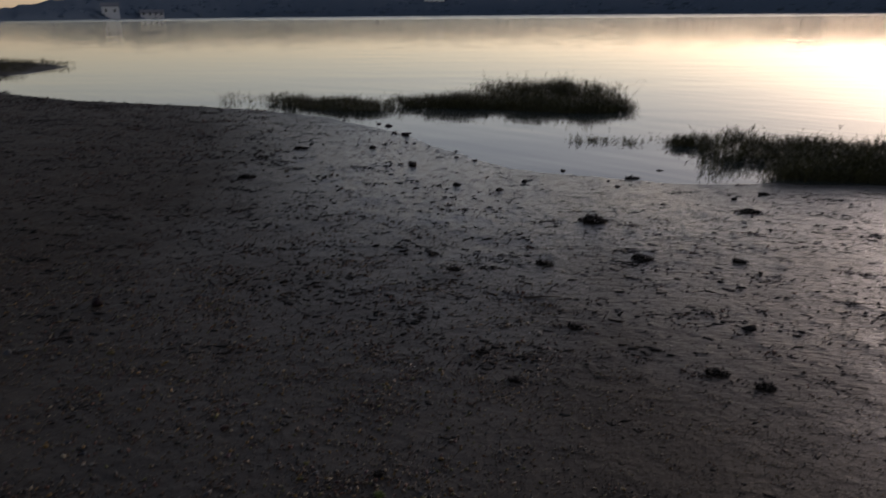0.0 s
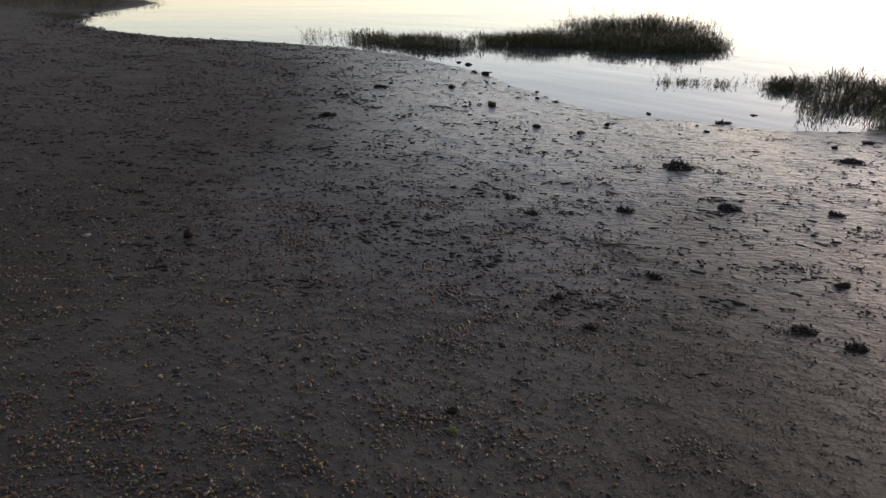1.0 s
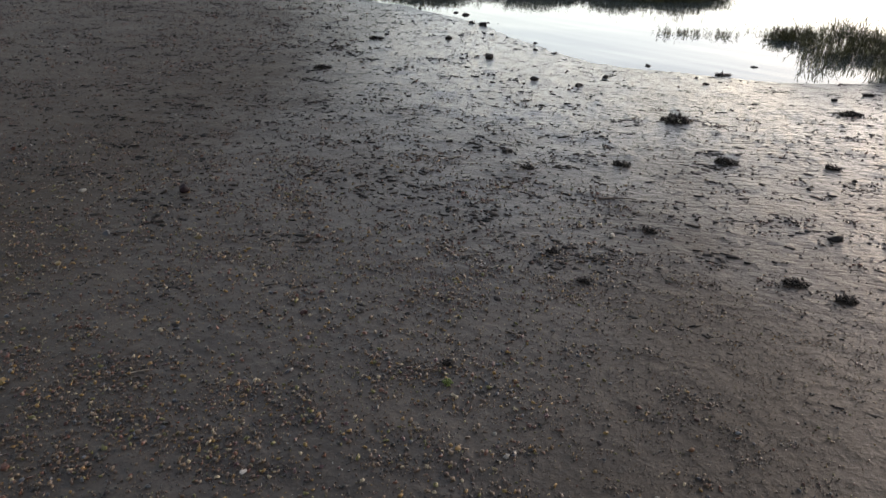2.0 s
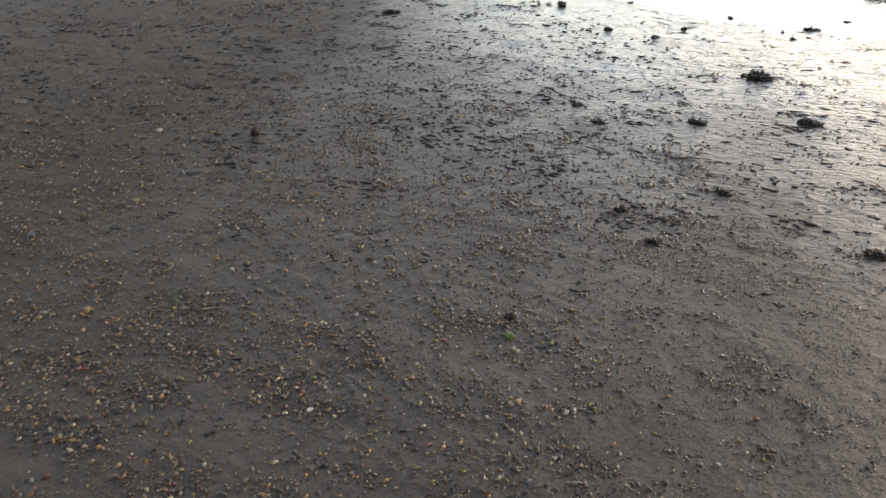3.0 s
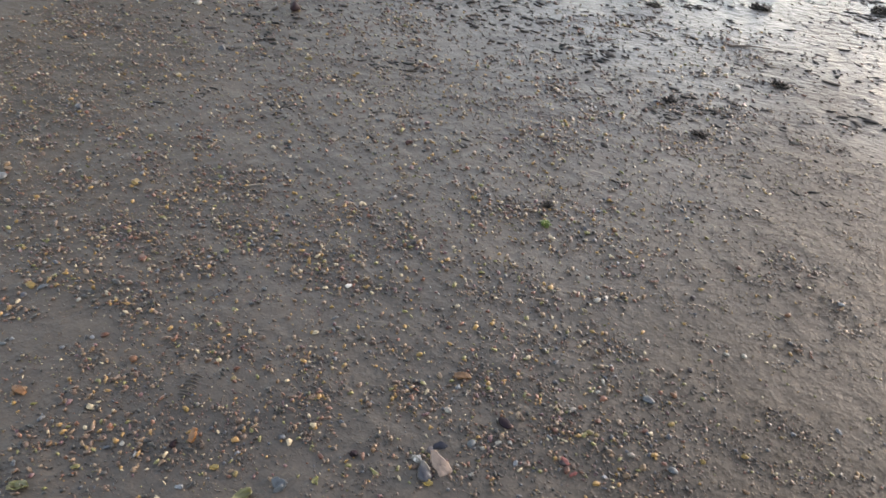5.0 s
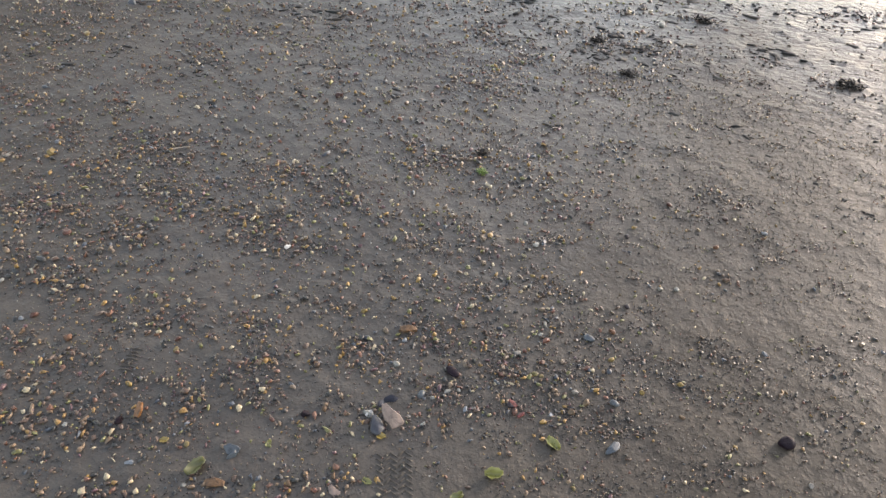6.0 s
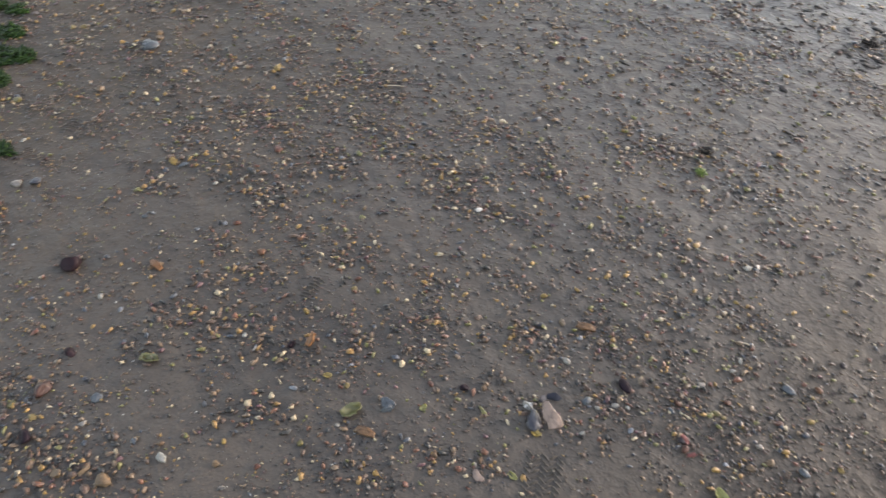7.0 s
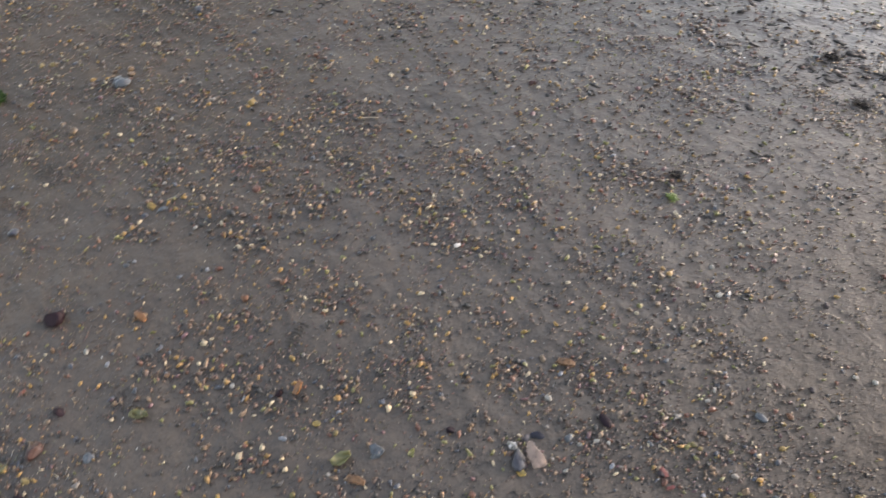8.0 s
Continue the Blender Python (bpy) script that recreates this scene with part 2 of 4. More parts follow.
def water_material():
    m, nt, p = material("sea_water", (0.030, 0.036, 0.036), 0.03)
    p.inputs["IOR"].default_value = 1.46
    geo = nt.nodes.new("ShaderNodeNewGeometry").outputs["Position"]
    sep = nt.nodes.new("ShaderNodeSeparateXYZ")
    nt.links.new(geo, sep.inputs[0])
    far = nt.nodes.new("ShaderNodeMapRange")
    far.inputs["From Min"].default_value, far.inputs["From Max"].default_value = 15, 140
    nt.links.new(sep.outputs["Y"], far.inputs["Value"])
    turned = nt.nodes.new("ShaderNodeMapping")
    turned.inputs["Rotation"].default_value = (0, 0, radians(38))
    nt.links.new(geo, turned.inputs["Vector"])
    lap = noise_tex(nt, turned.outputs[0], 1.0, 2, 0.5, (0.35, 3.0, 1))
    swell = noise_tex(nt, geo, 1.0, 2, 0.5, (0.12, 0.5, 1))
    chop = noise_tex(nt, geo, 1.0, 2, 0.5, (0.35, 0.9, 1))
    n1 = bump(nt, p, swell, 0.10, 0.10)
    n2 = bump(nt, p, lap, 0.16, 0.02, n1)
    b = node(nt, "ShaderNodeBump", Distance=0.25)
    nt.links.new(chop, b.inputs["Height"])
    nt.links.new(maths(nt, "MULTIPLY", far.outputs[0], 0.32), b.inputs["Strength"])
    nt.links.new(n2, b.inputs["Normal"])
    nt.links.new(b.outputs[0], p.inputs["Normal"])
    gust = nt.nodes.new("ShaderNodeMapRange")
    gust.inputs["From Min"].default_value, gust.inputs["From Max"].default_value = 170, 230
    nt.links.new(sep.outputs["Y"], gust.inputs["Value"])
    nt.links.new(maths(nt, "MULTIPLY_ADD", gust.outputs[0], 0.20, 0.03), p.inputs["Roughness"])
    return m


def stone_material(name, stops, rough=0.5, by_island=True, grain=90, shine=0.2):
    """Stones of several colours: stops (share, colour), picked by each stone."""
    m, nt, p = material(name, rough=rough)
    p.inputs["Specular IOR Level"].default_value = shine
    geo = nt.nodes.new("ShaderNodeNewGeometry")
    pick = geo.outputs["Random Per Island"] if by_island else nt.nodes.new("ShaderNodeObjectInfo").outputs["Random"]
    cols = ramp(nt, stops, True)
    nt.links.new(pick, cols.inputs[0])
    n = noise_tex(nt, geo.outputs["Position"], grain, 4)
    n2 = noise_tex(nt, geo.outputs["Position"], grain * 5, 2)
    shade = ramp(nt, [(0.33, (0.38, 0.37, 0.38)), (0.47, (0.9, 0.9, 0.9)), (0.6, (1.05, 1.05, 1.05)), (0.75, (1.3, 1.22, 1.1))])
    nt.links.new(n, shade.inputs[0])
    nt.links.new(mix(nt, cols.outputs[0], shade.outputs[0], 0.8, "MULTIPLY"), p.inputs["Base Color"])
    nt.links.new(maths(nt, "MULTIPLY_ADD", n, 0.35, rough - 0.18), p.inputs["Roughness"])
    bump(nt, p, n2, 0.35, 0.002)
    return m


def shares(pairs):
    total, at, out = sum(w for w, _ in pairs), 0.0, []
    for w, c in pairs:
        out.append((at, c))
        at += w / total
    return out


def leaf_material(name, low, high, rough=0.5, shine=0.5):
    m, nt, p = material(name, rough=rough)
    p.inputs["Specular IOR Level"].default_value = shine
    geo = nt.nodes.new("ShaderNodeNewGeometry")
    n = noise_tex(nt, geo.outputs["Position"], 6, 3)
    c = mix(nt, low, high, geo.outputs["Random Per Island"])
    shade = ramp(nt, [(0.3, (0.6, 0.6, 0.6)), (0.7, (1.2, 1.2, 1.1))])
    nt.links.new(n, shade.inputs[0])
    nt.links.new(mix(nt, c, shade.outputs[0], 0.9, "MULTIPLY"), p.inputs["Base Color"])
    return m


MUD = mud_material()
WATER = water_material()
GRIT = stone_material("beach_grit", shares([(20, (0.008, 0.007, 0.006)), (32, (0.042, 0.024, 0.015)), (18, (0.077, 0.052, 0.031)), (8, (0.125, 0.070, 0.016)),
                                            (7, (0.070, 0.025, 0.013)), (6, (0.025, 0.028, 0.034)), (6, (0.066, 0.060, 0.015)), (3, (0.050, 0.021, 0.022)), (4, (0.195, 0.156, 0.100))]), 0.42, grain=240, shine=0.28)
WARM_GRIT = stone_material("heap_grit", shares([(20, (0.008, 0.007, 0.006)), (32, (0.045, 0.025, 0.015)), (20, (0.078, 0.048, 0.026)), (7, (0.125, 0.068, 0.018)),
                                                (10, (0.066, 0.026, 0.013)), (5, (0.025, 0.028, 0.034)), (5, (0.070, 0.062, 0.018)), (3, (0.050, 0.021, 0.022)), (5, (0.205, 0.160, 0.098))]), 0.42, grain=240, shine=0.28)
FAR_GRIT = stone_material("far_shingle", shares([(26, (0.009, 0.008, 0.008)), (30, (0.036, 0.022, 0.015)), (20, (0.048, 0.032, 0.022)), (14, (0.066, 0.028, 0.018)), (6, (0.085, 0.066, 0.046))]), 0.55, shine=0.25)
# near-black both for wet grit and for the shade in heap gaps
GRIT_GAP_SHADE = stone_material("grit_gap_shade", shares([(5, (0.009, 0.008, 0.008)), (3, (0.018, 0.014, 0.012)), (2, (0.032, 0.023, 0.017))]), 0.45)
SHELLS = stone_material("shell_bits", shares([(5, (0.23, 0.213, 0.19)), (3, (0.17, 0.143, 0.11)), (2, (0.17, 0.18, 0.19))]), 0.45)
LUMPS = stone_material("mud_lumps", shares([(5, (0.0120, 0.0107, 0.0098)), (3, (0.0190, 0.0161, 0.0139)), (2, (0.0095, 0.0101, 0.0092))]), 0.7, shine=0.08)
GRASS = leaf_material("cordgrass_leaf", (0.016, 0.018, 0.007), (0.066, 0.060, 0.020), 0.6, 0.25)
SEAWEED = leaf_material("brown_seaweed", (0.005, 0.0042, 0.0038), (0.014, 0.011, 0.009), 0.7, 0.1)
GREENWEED = leaf_material("green_seaweed", (0.002, 0.007, 0.001), (0.010, 0.024, 0.002), 0.65, 0.1)
SPRIG = leaf_material("bright_green_weed", (0.040, 0.065, 0.008), (0.090, 0.115, 0.016), 0.5, 0.3)
STONE = {
    "cream": stone_material("cream_stone", [(0, (0.1161, 0.1082, 0.0925)), (0.4, (0.0949, 0.0820, 0.0688)), (0.7, (0.0791, 0.0820, 0.0875))], 0.5, False),
    "red": stone_material("red_stone", [(0, (0.0206, 0.0077, 0.0055)), (0.35, (0.0378, 0.0134, 0.0075)), (0.7, (0.0110, 0.0064, 0.0066))], 0.5, False),
    "ochre": stone_material("ochre_stone", [(0, (0.0884, 0.0568, 0.0148)), (0.5, (0.0695, 0.0502, 0.0178)), (0.8, (0.0589, 0.0470, 0.0148))], 0.5, False),
    "tan": stone_material("tan_stone", [(0, (0.052, 0.029, 0.014)), (0.4, (0.060, 0.038, 0.020)), (0.75, (0.056, 0.024, 0.011))], 0.55, False),
    "slate": stone_material("slate_stone", [(0, (0.0152, 0.0163, 0.0204)), (0.4, (0.0246, 0.0280, 0.0314)), (0.75, (0.0105, 0.0105, 0.0146))], 0.5, False, shine=0.3),
    "dark": stone_material("dark_stone", [(0, (0.0062, 0.0032, 0.0050)), (0.5, (0.0090, 0.0044, 0.0056))], 0.65, False, shine=0.08),
    "mud": stone_material("clod_mud", [(0, (0.0107, 0.0094, 0.0087)), (0.5, (0.0133, 0.0115, 0.0100))], 0.7, False, shine=0.08),
}


# ---- ground and water ----
def lines(low, fine_low, fine_high, high, step, grow):
    """Grid lines: even in the middle, then ever wider to both ends."""
    mid = list(np.arange(fine_low, fine_high, step))
    up, s = [mid[-1] + step], step
    while up[-1] < high:
        s *= grow if s < 0.2 else 1.14
        up.append(up[-1] + s)
    down, s = [mid[0] - step], step
    while down[-1] > low:
        s *= 1.03 if s < 0.2 else 1.14
        down.append(down[-1] - s)
    return np.array(down[::-1] + mid + up)


def build_ground():
    gx = lines(-2500, -2.0, 1.2, 2500, 0.012, 1.022)
    gy = lines(-2500, 0.4, 2.9, 2500, 0.012, 1.016)
    x, y = np.meshgrid(gx, gy)
    x, y = x.ravel(), y.ravel()
    d = shore_distance(x, y)
    wet = wet_mud(x, y, d)
    z = rise(x, y, d) + relief(x, y, d, wet)
    nx, ny = len(gx), len(gy)
    i = np.arange(nx * ny).reshape(ny, nx)
    faces = np.stack([i[:-1, :-1], i[:-1, 1:], i[1:, 1:], i[1:, :-1]], -1).reshape(-1, 4)
    me = mesh_of("ground", np.stack([x, y, z], 1), faces)
    add_values(me, "wet", np.maximum(wet, smooth(0.15, -0.2, d)))
    add_values(me, "damp", damp_mud(x, y))
    add_values(me, "churn", churned(x, y, d))
    me.materials.append(MUD)
    return tagged(new("ground", me), "dark grey-brown tidal mud and shingle beach, wet towards the water", "ground", kind="structure")


def build_water():
    gx = lines(-2600, -20, 20, 2600, 1.0, 1.25)
    gy = lines(-2600, 0, 40, 2600, 1.0, 1.25)
    x, y = np.meshgrid(gx, gy)
    nx, ny = len(gx), len(gy)
    i = np.arange(nx * ny).reshape(ny, nx)
    faces = np.stack([i[:-1, :-1], i[:-1, 1:], i[1:, 1:], i[1:, :-1]], -1).reshape(-1, 4)
    me = mesh_of("water", np.stack([x.ravel(), y.ravel(), 0 * x.ravel()], 1), faces)
    me.materials.append(WATER)
    return tagged(new("water", me), "calm sea inlet mirroring the pale evening sky", "water", kind="structure")


build_ground()
build_water()


# ---- the far shore ----
def far_shore_at(az):
    """Distance of the far water's edge and height of the wooded ridge, by bearing in degrees."""
    dist = np.interp(az, [-75, -50, -38, -31, -23, -7, 11, 25, 45, 75], [150, 210, 300, 380, 430, 440, 420, 340, 290, 300])
    high = np.interp(az, [-75, -50, -41, -38, -35, -31, -20, 0, 20, 45, 75], [3, 4, 4.2, 5.0, 9, 12.8, 13.6, 13, 13.5, 13, 12])
    return dist, high


def build_far_shore():
    az = np.linspace(-75, 75, 420)
    dist, high = far_shore_at(az)
    rows = []
    for k, (back, up) in enumerate([(0, -0.3), (2, 0.5), (10, 0.25), (25, 0.5), (45, 0.78), (70, 0.95), (95, 1.0), (130, 0.9), (200, 0.3), (260, -0.05)]):
        r = dist + back
        z = high * up if k > 1 else np.full_like(az, up)
        if k > 1:
            z = z * (0.86 + 0.28 * fbm(az * 0.5, az * 0 + k, 40, 3)) + (1.6 * (vnoise(az * 3.1, az * 0 + 3 * k, 44) - 0.3) if up > 0.2 else 0)
        rows.append(np.stack([r * np.sin(np.radians(az)), r * np.cos(np.radians(az)), z], 1))
    v = np.concatenate(rows)
    n = len(az)
    i = np.arange(len(v)).reshape(-1, n)
    faces = np.stack([i[:-1, :-1], i[:-1, 1:], i[1:, 1:], i[1:, :-1]], -1).reshape(-1, 4)
    me = mesh_of("far_shore", v, faces)
    me.materials.append(HAZED_HILL)
    return tagged(new("far_shore", me), "low wooded hills along the far side of the inlet, haze painted into their colour", "hill", kind="structure")


def build_far_trees():
    """Rounded crowns of far woodland, each a lumpy clump, joined because nobody could count them."""
    rng = np.random.default_rng(5)
    ico_v, ico_f = ball(1)
    vs, fs, count = [], [], 0
    for _ in range(3600):
        a = rng.uniform(-60, 60)
        back = rng.uniform(6, 100)
        dist, high = far_shore_at(a)
        r = float(dist) + back
        up = float(high) * float(np.interp(back, [0, 10, 25, 45, 70, 100], [0.05, 0.25, 0.5, 0.78, 0.95, 1.0])) * 0.93
        s = rng.uniform(0.8, 2.0) * (0.5 if a < -36 else 1.0)
        v = ico_v * (1 + 0.22 * rng.normal(size=(len(ico_v), 1)).clip(-1, 1)) * [s * 1.6, s * 1.6, s]
        vs.append(v + [r * math.sin(radians(a)), r * math.cos(radians(a)), up - 0.35 * s])
        fs.append(ico_f + count)
        count += len(ico_v)
    me = mesh_of("far_woodland", np.concatenate(vs), np.concatenate(fs))
    me.materials.append(HAZED_WOODS)
    tagged(new("far_woodland", me), "dark woodland on the far hills, evening haze painted into its colour", "woodland", kind="stuff")


def ball(level):
    """Places and triangles of a ball of unit radius; level 0 is a plain three-sided grain."""
    if level == 0:
        a = np.arange(3) * 2 * np.pi / 3
        low, high = np.stack([1.1 * np.cos(a), 1.1 * np.sin(a), a * 0 - 0.7], 1), np.stack([0.72 * np.cos(a + 0.5), 0.72 * np.sin(a + 0.5), a * 0 + 0.7], 1)
        sides = [t for k in range(3) for t in ((k, (k + 1) % 3, 3 + k), ((k + 1) % 3, 3 + (k + 1) % 3, 3 + k))]
        return np.concatenate([low, high]), np.array(sides + [(3, 4, 5)])
    if level == "chip":      # a broken piece: five uneven sides and a smaller top, open below where it is bedded
        a = np.arange(5) * 2 * np.pi / 5
        low, high = np.stack([np.cos(a), np.sin(a), a * 0 - 0.7], 1), np.stack([0.74 * np.cos(a + 0.3), 0.74 * np.sin(a + 0.3), a * 0 + 0.75], 1)
        sides = [t for k in range(5) for t in ((k, (k + 1) % 5, 5 + k), ((k + 1) % 5, 5 + (k + 1) % 5, 5 + k))]
        return np.concatenate([low, high]), np.array(sides + [(5, 6, 7), (5, 7, 8), (5, 8, 9)])
    bm = bmesh.new()
    bmesh.ops.create_icosphere(bm, subdivisions=level, radius=1.0)
    v = np.array([p.co[:] for p in bm.verts])
    f = np.array([[p.index for p in q.verts] for q in bm.faces])
    bm.free()
    return v, f


# evening haze is painted into these base colours: bluer and paler than foliage
HAZED_WOODS = leaf_material("hazed_far_woods", (0.050, 0.074, 0.110), (0.062, 0.088, 0.126), 0.95, 0.05)
HAZED_HILL = leaf_material("hazed_far_hillside", (0.050, 0.074, 0.108), (0.056, 0.080, 0.116), 0.95, 0.05)
PLASTER, _, _ = material("pale_plaster", (0.52, 0.52, 0.53), 0.8)
SLATES, _, _ = material("grey_roof", (0.12, 0.12, 0.13), 0.7)
WINDOW, _, _ = material("dark_window", (0.03, 0.035, 0.045), 0.15)


def part(name, bm, mat, parent, label=""):
    """Links a bmesh as one mesh under a thing or a part."""
    me = bpy.data.meshes.new(name)
    bm.to_mesh(me)
    bm.free()
    me.materials.append(mat)
    ob = new(name, me)
    ob.parent = parent
    return tagged(ob, label)


def box(x, y, z, w, d, h):
    """A bmesh box with its base's middle at x, y, z."""
    bm = bmesh.new()
    bmesh.ops.create_cube(bm, size=1, matrix=Matrix.Translation((x, y, z + h / 2)) @ Matrix.Diagonal((w, d, h, 1)))
    return bm


def house(az, back, w, d, h, up, label):
    dist, _ = far_shore_at(az)
    r = float(dist) + back
    top = new("far_house")
    top.matrix_world = pose(r * math.sin(radians(az)), r * math.cos(radians(az)), up, 0, 0, -az)
    part("wall", box(0, 0, -3, w, d, h + 3), PLASTER, top)
    bm = bmesh.new()
    for sx in (-1, 1):
        for a, b in ((-d / 2 - 0.3, h - 0.1), (d / 2 + 0.3, h - 0.1), (0, h + d * 0.35)):
            bm.verts.new((sx * (w / 2 + 0.3), a, b))
    bm.verts.ensure_lookup_table()
    for f in ((0, 1, 2), (5, 4, 3), (0, 2, 5, 3), (2, 1, 4, 5), (1, 0, 3, 4)):
        bm.faces.new([bm.verts[k] for k in f])
    part("roof", bm, SLATES, top, "grey pitched roof")
    for k in range(max(2, int(w / 3))):
        wx = -w / 2 + (k + 0.5) * w / max(2, int(w / 3))
        for wz in ((0.9, 3.6) if h > 4.5 else (0.9,)):
            part("window", box(wx, -d / 2 - 0.02, wz, 1.0, 0.08, 1.3), WINDOW, top, "dark window pane")
    tagged(top, label, "house")


build_far_shore()
build_far_trees()
house(-31.7, 3, 7.5, 5, 3.4, 2.4, "white two-storey house above the far waterline")
house(-29.3, 3, 6, 5, 1.8, 0.8, "low pale building beside the white house")
house(-28.5, 3, 5, 5, 1.8, 0.8, "small pale building near the far waterline")
house(-7.5, 40, 13, 7, 4.2, 7.0, "long pale building on the far wooded slope")
house(20.3, 45, 14, 7, 4.2, 7.0, "long pale building on the far hillside")


# ---- cordgrass in the shallows ----
def grass_clump(spots, count, low, high, spread, seed, label, lean=0.5, leaves=5):
    """Plants with a thin upright stalk and short leaves standing off its upper part, thickest round the given spots (x, y, radius)."""
    rng = np.random.default_rng(seed)
    spots = np.array(spots, float)
    w = spots[:, 2] ** 2
    plants = max(int(count * 0.42), 1)
    pick = rng.choice(len(spots), plants, p=w / w.sum())
    a, r = rng.uniform(0, 2 * np.pi, plants), np.sqrt(rng.uniform(0, 1, plants)) ** 0.8 * spots[pick, 2] * spread
    x, y = spots[pick, 0] + 1.25 * r * np.cos(a), spots[pick, 1] + r * np.sin(a)
    z = np.minimum(ground_at(x, y), 0.2) - 0.02
    # patchy growth: taller and shorter tufts, with now and then a stalk above the rest
    tuft = 0.38 + 0.62 * vnoise(x * 2.6, y * 2.6, seed) + 0.30 * vnoise(x * 8, y * 8, seed + 1)
    edge = 1.0 - 0.35 * (r / (spots[pick, 2] * spread)) ** 2
    tall = np.where(rng.uniform(0, 1, plants) < 0.04, 1.45, 1.0)
    h = 0.80 * rng.uniform(low, high, plants) * tuft * edge * tall + np.maximum(0, -z)
    way = rng.uniform(0, 2 * np.pi, plants)
    off = np.abs(rng.normal(0, 0.30 + 0.4 * (lean - 0.5), plants)) * h

    def ribbons(x, y, z, h, way, off, width, droop):
        """Tapered ribbons that rise by h, lean out by off and droop at the tip."""
        face = rng.uniform(0, np.pi, len(x))
        bx, by, wx, wy = np.cos(way), np.sin(way), np.cos(face), np.sin(face)
        vs = []
        for t, wid in ((0, 0.8), (0.35, 1.0), (0.7, 0.75), (1.0, 0.08)):
            cx, cy, cz = x + bx * off * t**1.4, y + by * off * t**1.4, z + h * t - droop * t**3
            for s in (-1, 1):
                vs.append(np.stack([cx + s * wx * width * wid, cy + s * wy * width * wid, cz], 1))
        return np.stack(vs, 1).reshape(-1, 3)

    stalks = ribbons(x, y, z, h, way, off, rng.uniform(0.0016, 0.0030, plants), 0.03 * h)
    n = plants * leaves
    root = np.repeat(np.arange(plants), leaves)
    t = rng.uniform(0.45, 0.98, n)
    lx, ly = x[root] + np.cos(way[root]) * off[root] * t**1.4, y[root] + np.sin(way[root]) * off[root] * t**1.4
    lz = z[root] + h[root] * t
    ln = np.minimum(h[root], high) * rng.uniform(0.22, 0.55, n) * (1.15 - 0.5 * t)
    out = rng.uniform(0.3, 1.4, n)
    fronds = ribbons(lx, ly, lz, ln * np.cos(out), rng.uniform(0, 2 * np.pi, n), ln * np.sin(out), rng.uniform(0.0018, 0.0044, n), 0.25 * ln * rng.uniform(0, 1, n))
    v = np.concatenate([stalks, fronds])
    base = np.arange(plants + n)[:, None, None] * 8
    quads = np.array([[0, 1, 3, 2], [2, 3, 5, 4], [4, 5, 7, 6]])
    me = mesh_of("cordgrass", v, (base + quads).reshape(-1, 4))
    me.materials.append(GRASS)
    return tagged(new("cordgrass", me), label, "grass", "cordgrass clumps", "stuff")


grass_clump([(-4.1, 13.2, 0.35), (-3.6, 12.85, 0.4), (-3.1, 12.6, 0.42), (-2.65, 12.4, 0.42), (-2.25, 12.35, 0.3)], 5200, 0.16, 0.29, 1.0, 2, "dark green cordgrass tuft standing in shallow water")
grass_clump([(-4.9, 13.5, 0.5), (-5.3, 13.6, 0.3)], 220, 0.10, 0.26, 1.2, 3, "sparse thin cordgrass stems rising from the shallows")
grass_clump([(-1.75, 13.0, 0.3), (-1.3, 12.95, 0.42), (-0.85, 12.9, 0.45), (-0.4, 12.9, 0.45), (0.05, 12.95, 0.45), (0.5, 12.8, 0.5), (1.0, 12.55, 0.5), (1.45, 12.5, 0.5), (1.75, 12.6, 0.42), (2.0, 12.7, 0.3)],
            14000, 0.20, 0.36, 1.0, 14, "long dense cordgrass bed standing in the shallows")
grass_clump([(0.0, 14.4, 0.5), (0.6, 14.6, 0.7), (1.1, 14.6, 0.7), (1.6, 14.4, 0.5), (1.9, 13.8, 0.4)], 5200, 0.28, 0.52, 1.0, 5, "taller cordgrass behind the long bed")
grass_clump([(2.45, 9.25, 0.12), (2.66, 9.25, 0.15)], 900, 0.15, 0.26, 1.0, 20, "small dark cordgrass tuft beside the large clump")
grass_clump([(2.9, 8.85, 0.22), (3.2, 8.8, 0.28), (3.55, 8.75, 0.35), (3.95, 8.6, 0.4), (4.4, 8.4, 0.5), (5.0, 8.2, 0.6), (5.7, 8.0, 0.7)],
            12000, 0.24, 0.40, 1.0, 6, "tall dense cordgrass behind the water's edge")
grass_clump([(3.12, 7.48, 0.16), (3.35, 7.52, 0.26), (3.7, 7.6, 0.32), (4.1, 7.6, 0.4), (4.6, 7.6, 0.45), (5.3, 7.5, 0.5), (3.7, 8.0, 0.35), (4.3, 8.0, 0.4)],
            12000, 0.20, 0.34, 1.0, 21, "dense dark cordgrass at the water's edge")
grass_clump([(2.45, 7.68, 0.10), (2.56, 7.9, 0.14), (2.75, 8.35, 0.22), (3.05, 8.3, 0.2)], 420, 0.16, 0.34, 1.0, 7, "thin cordgrass fringe in the shallows")
grass_clump([(1.13, 9.38, 0.08), (1.28, 9.45, 0.12), (1.46, 9.45, 0.12), (1.8, 9.35, 0.14), (1.92, 9.4, 0.1), (2.25, 9.62, 0.08)], 460, 0.04, 0.16, 1.0, 8, "scattered cordgrass sprigs in still shallow water", 0.9)
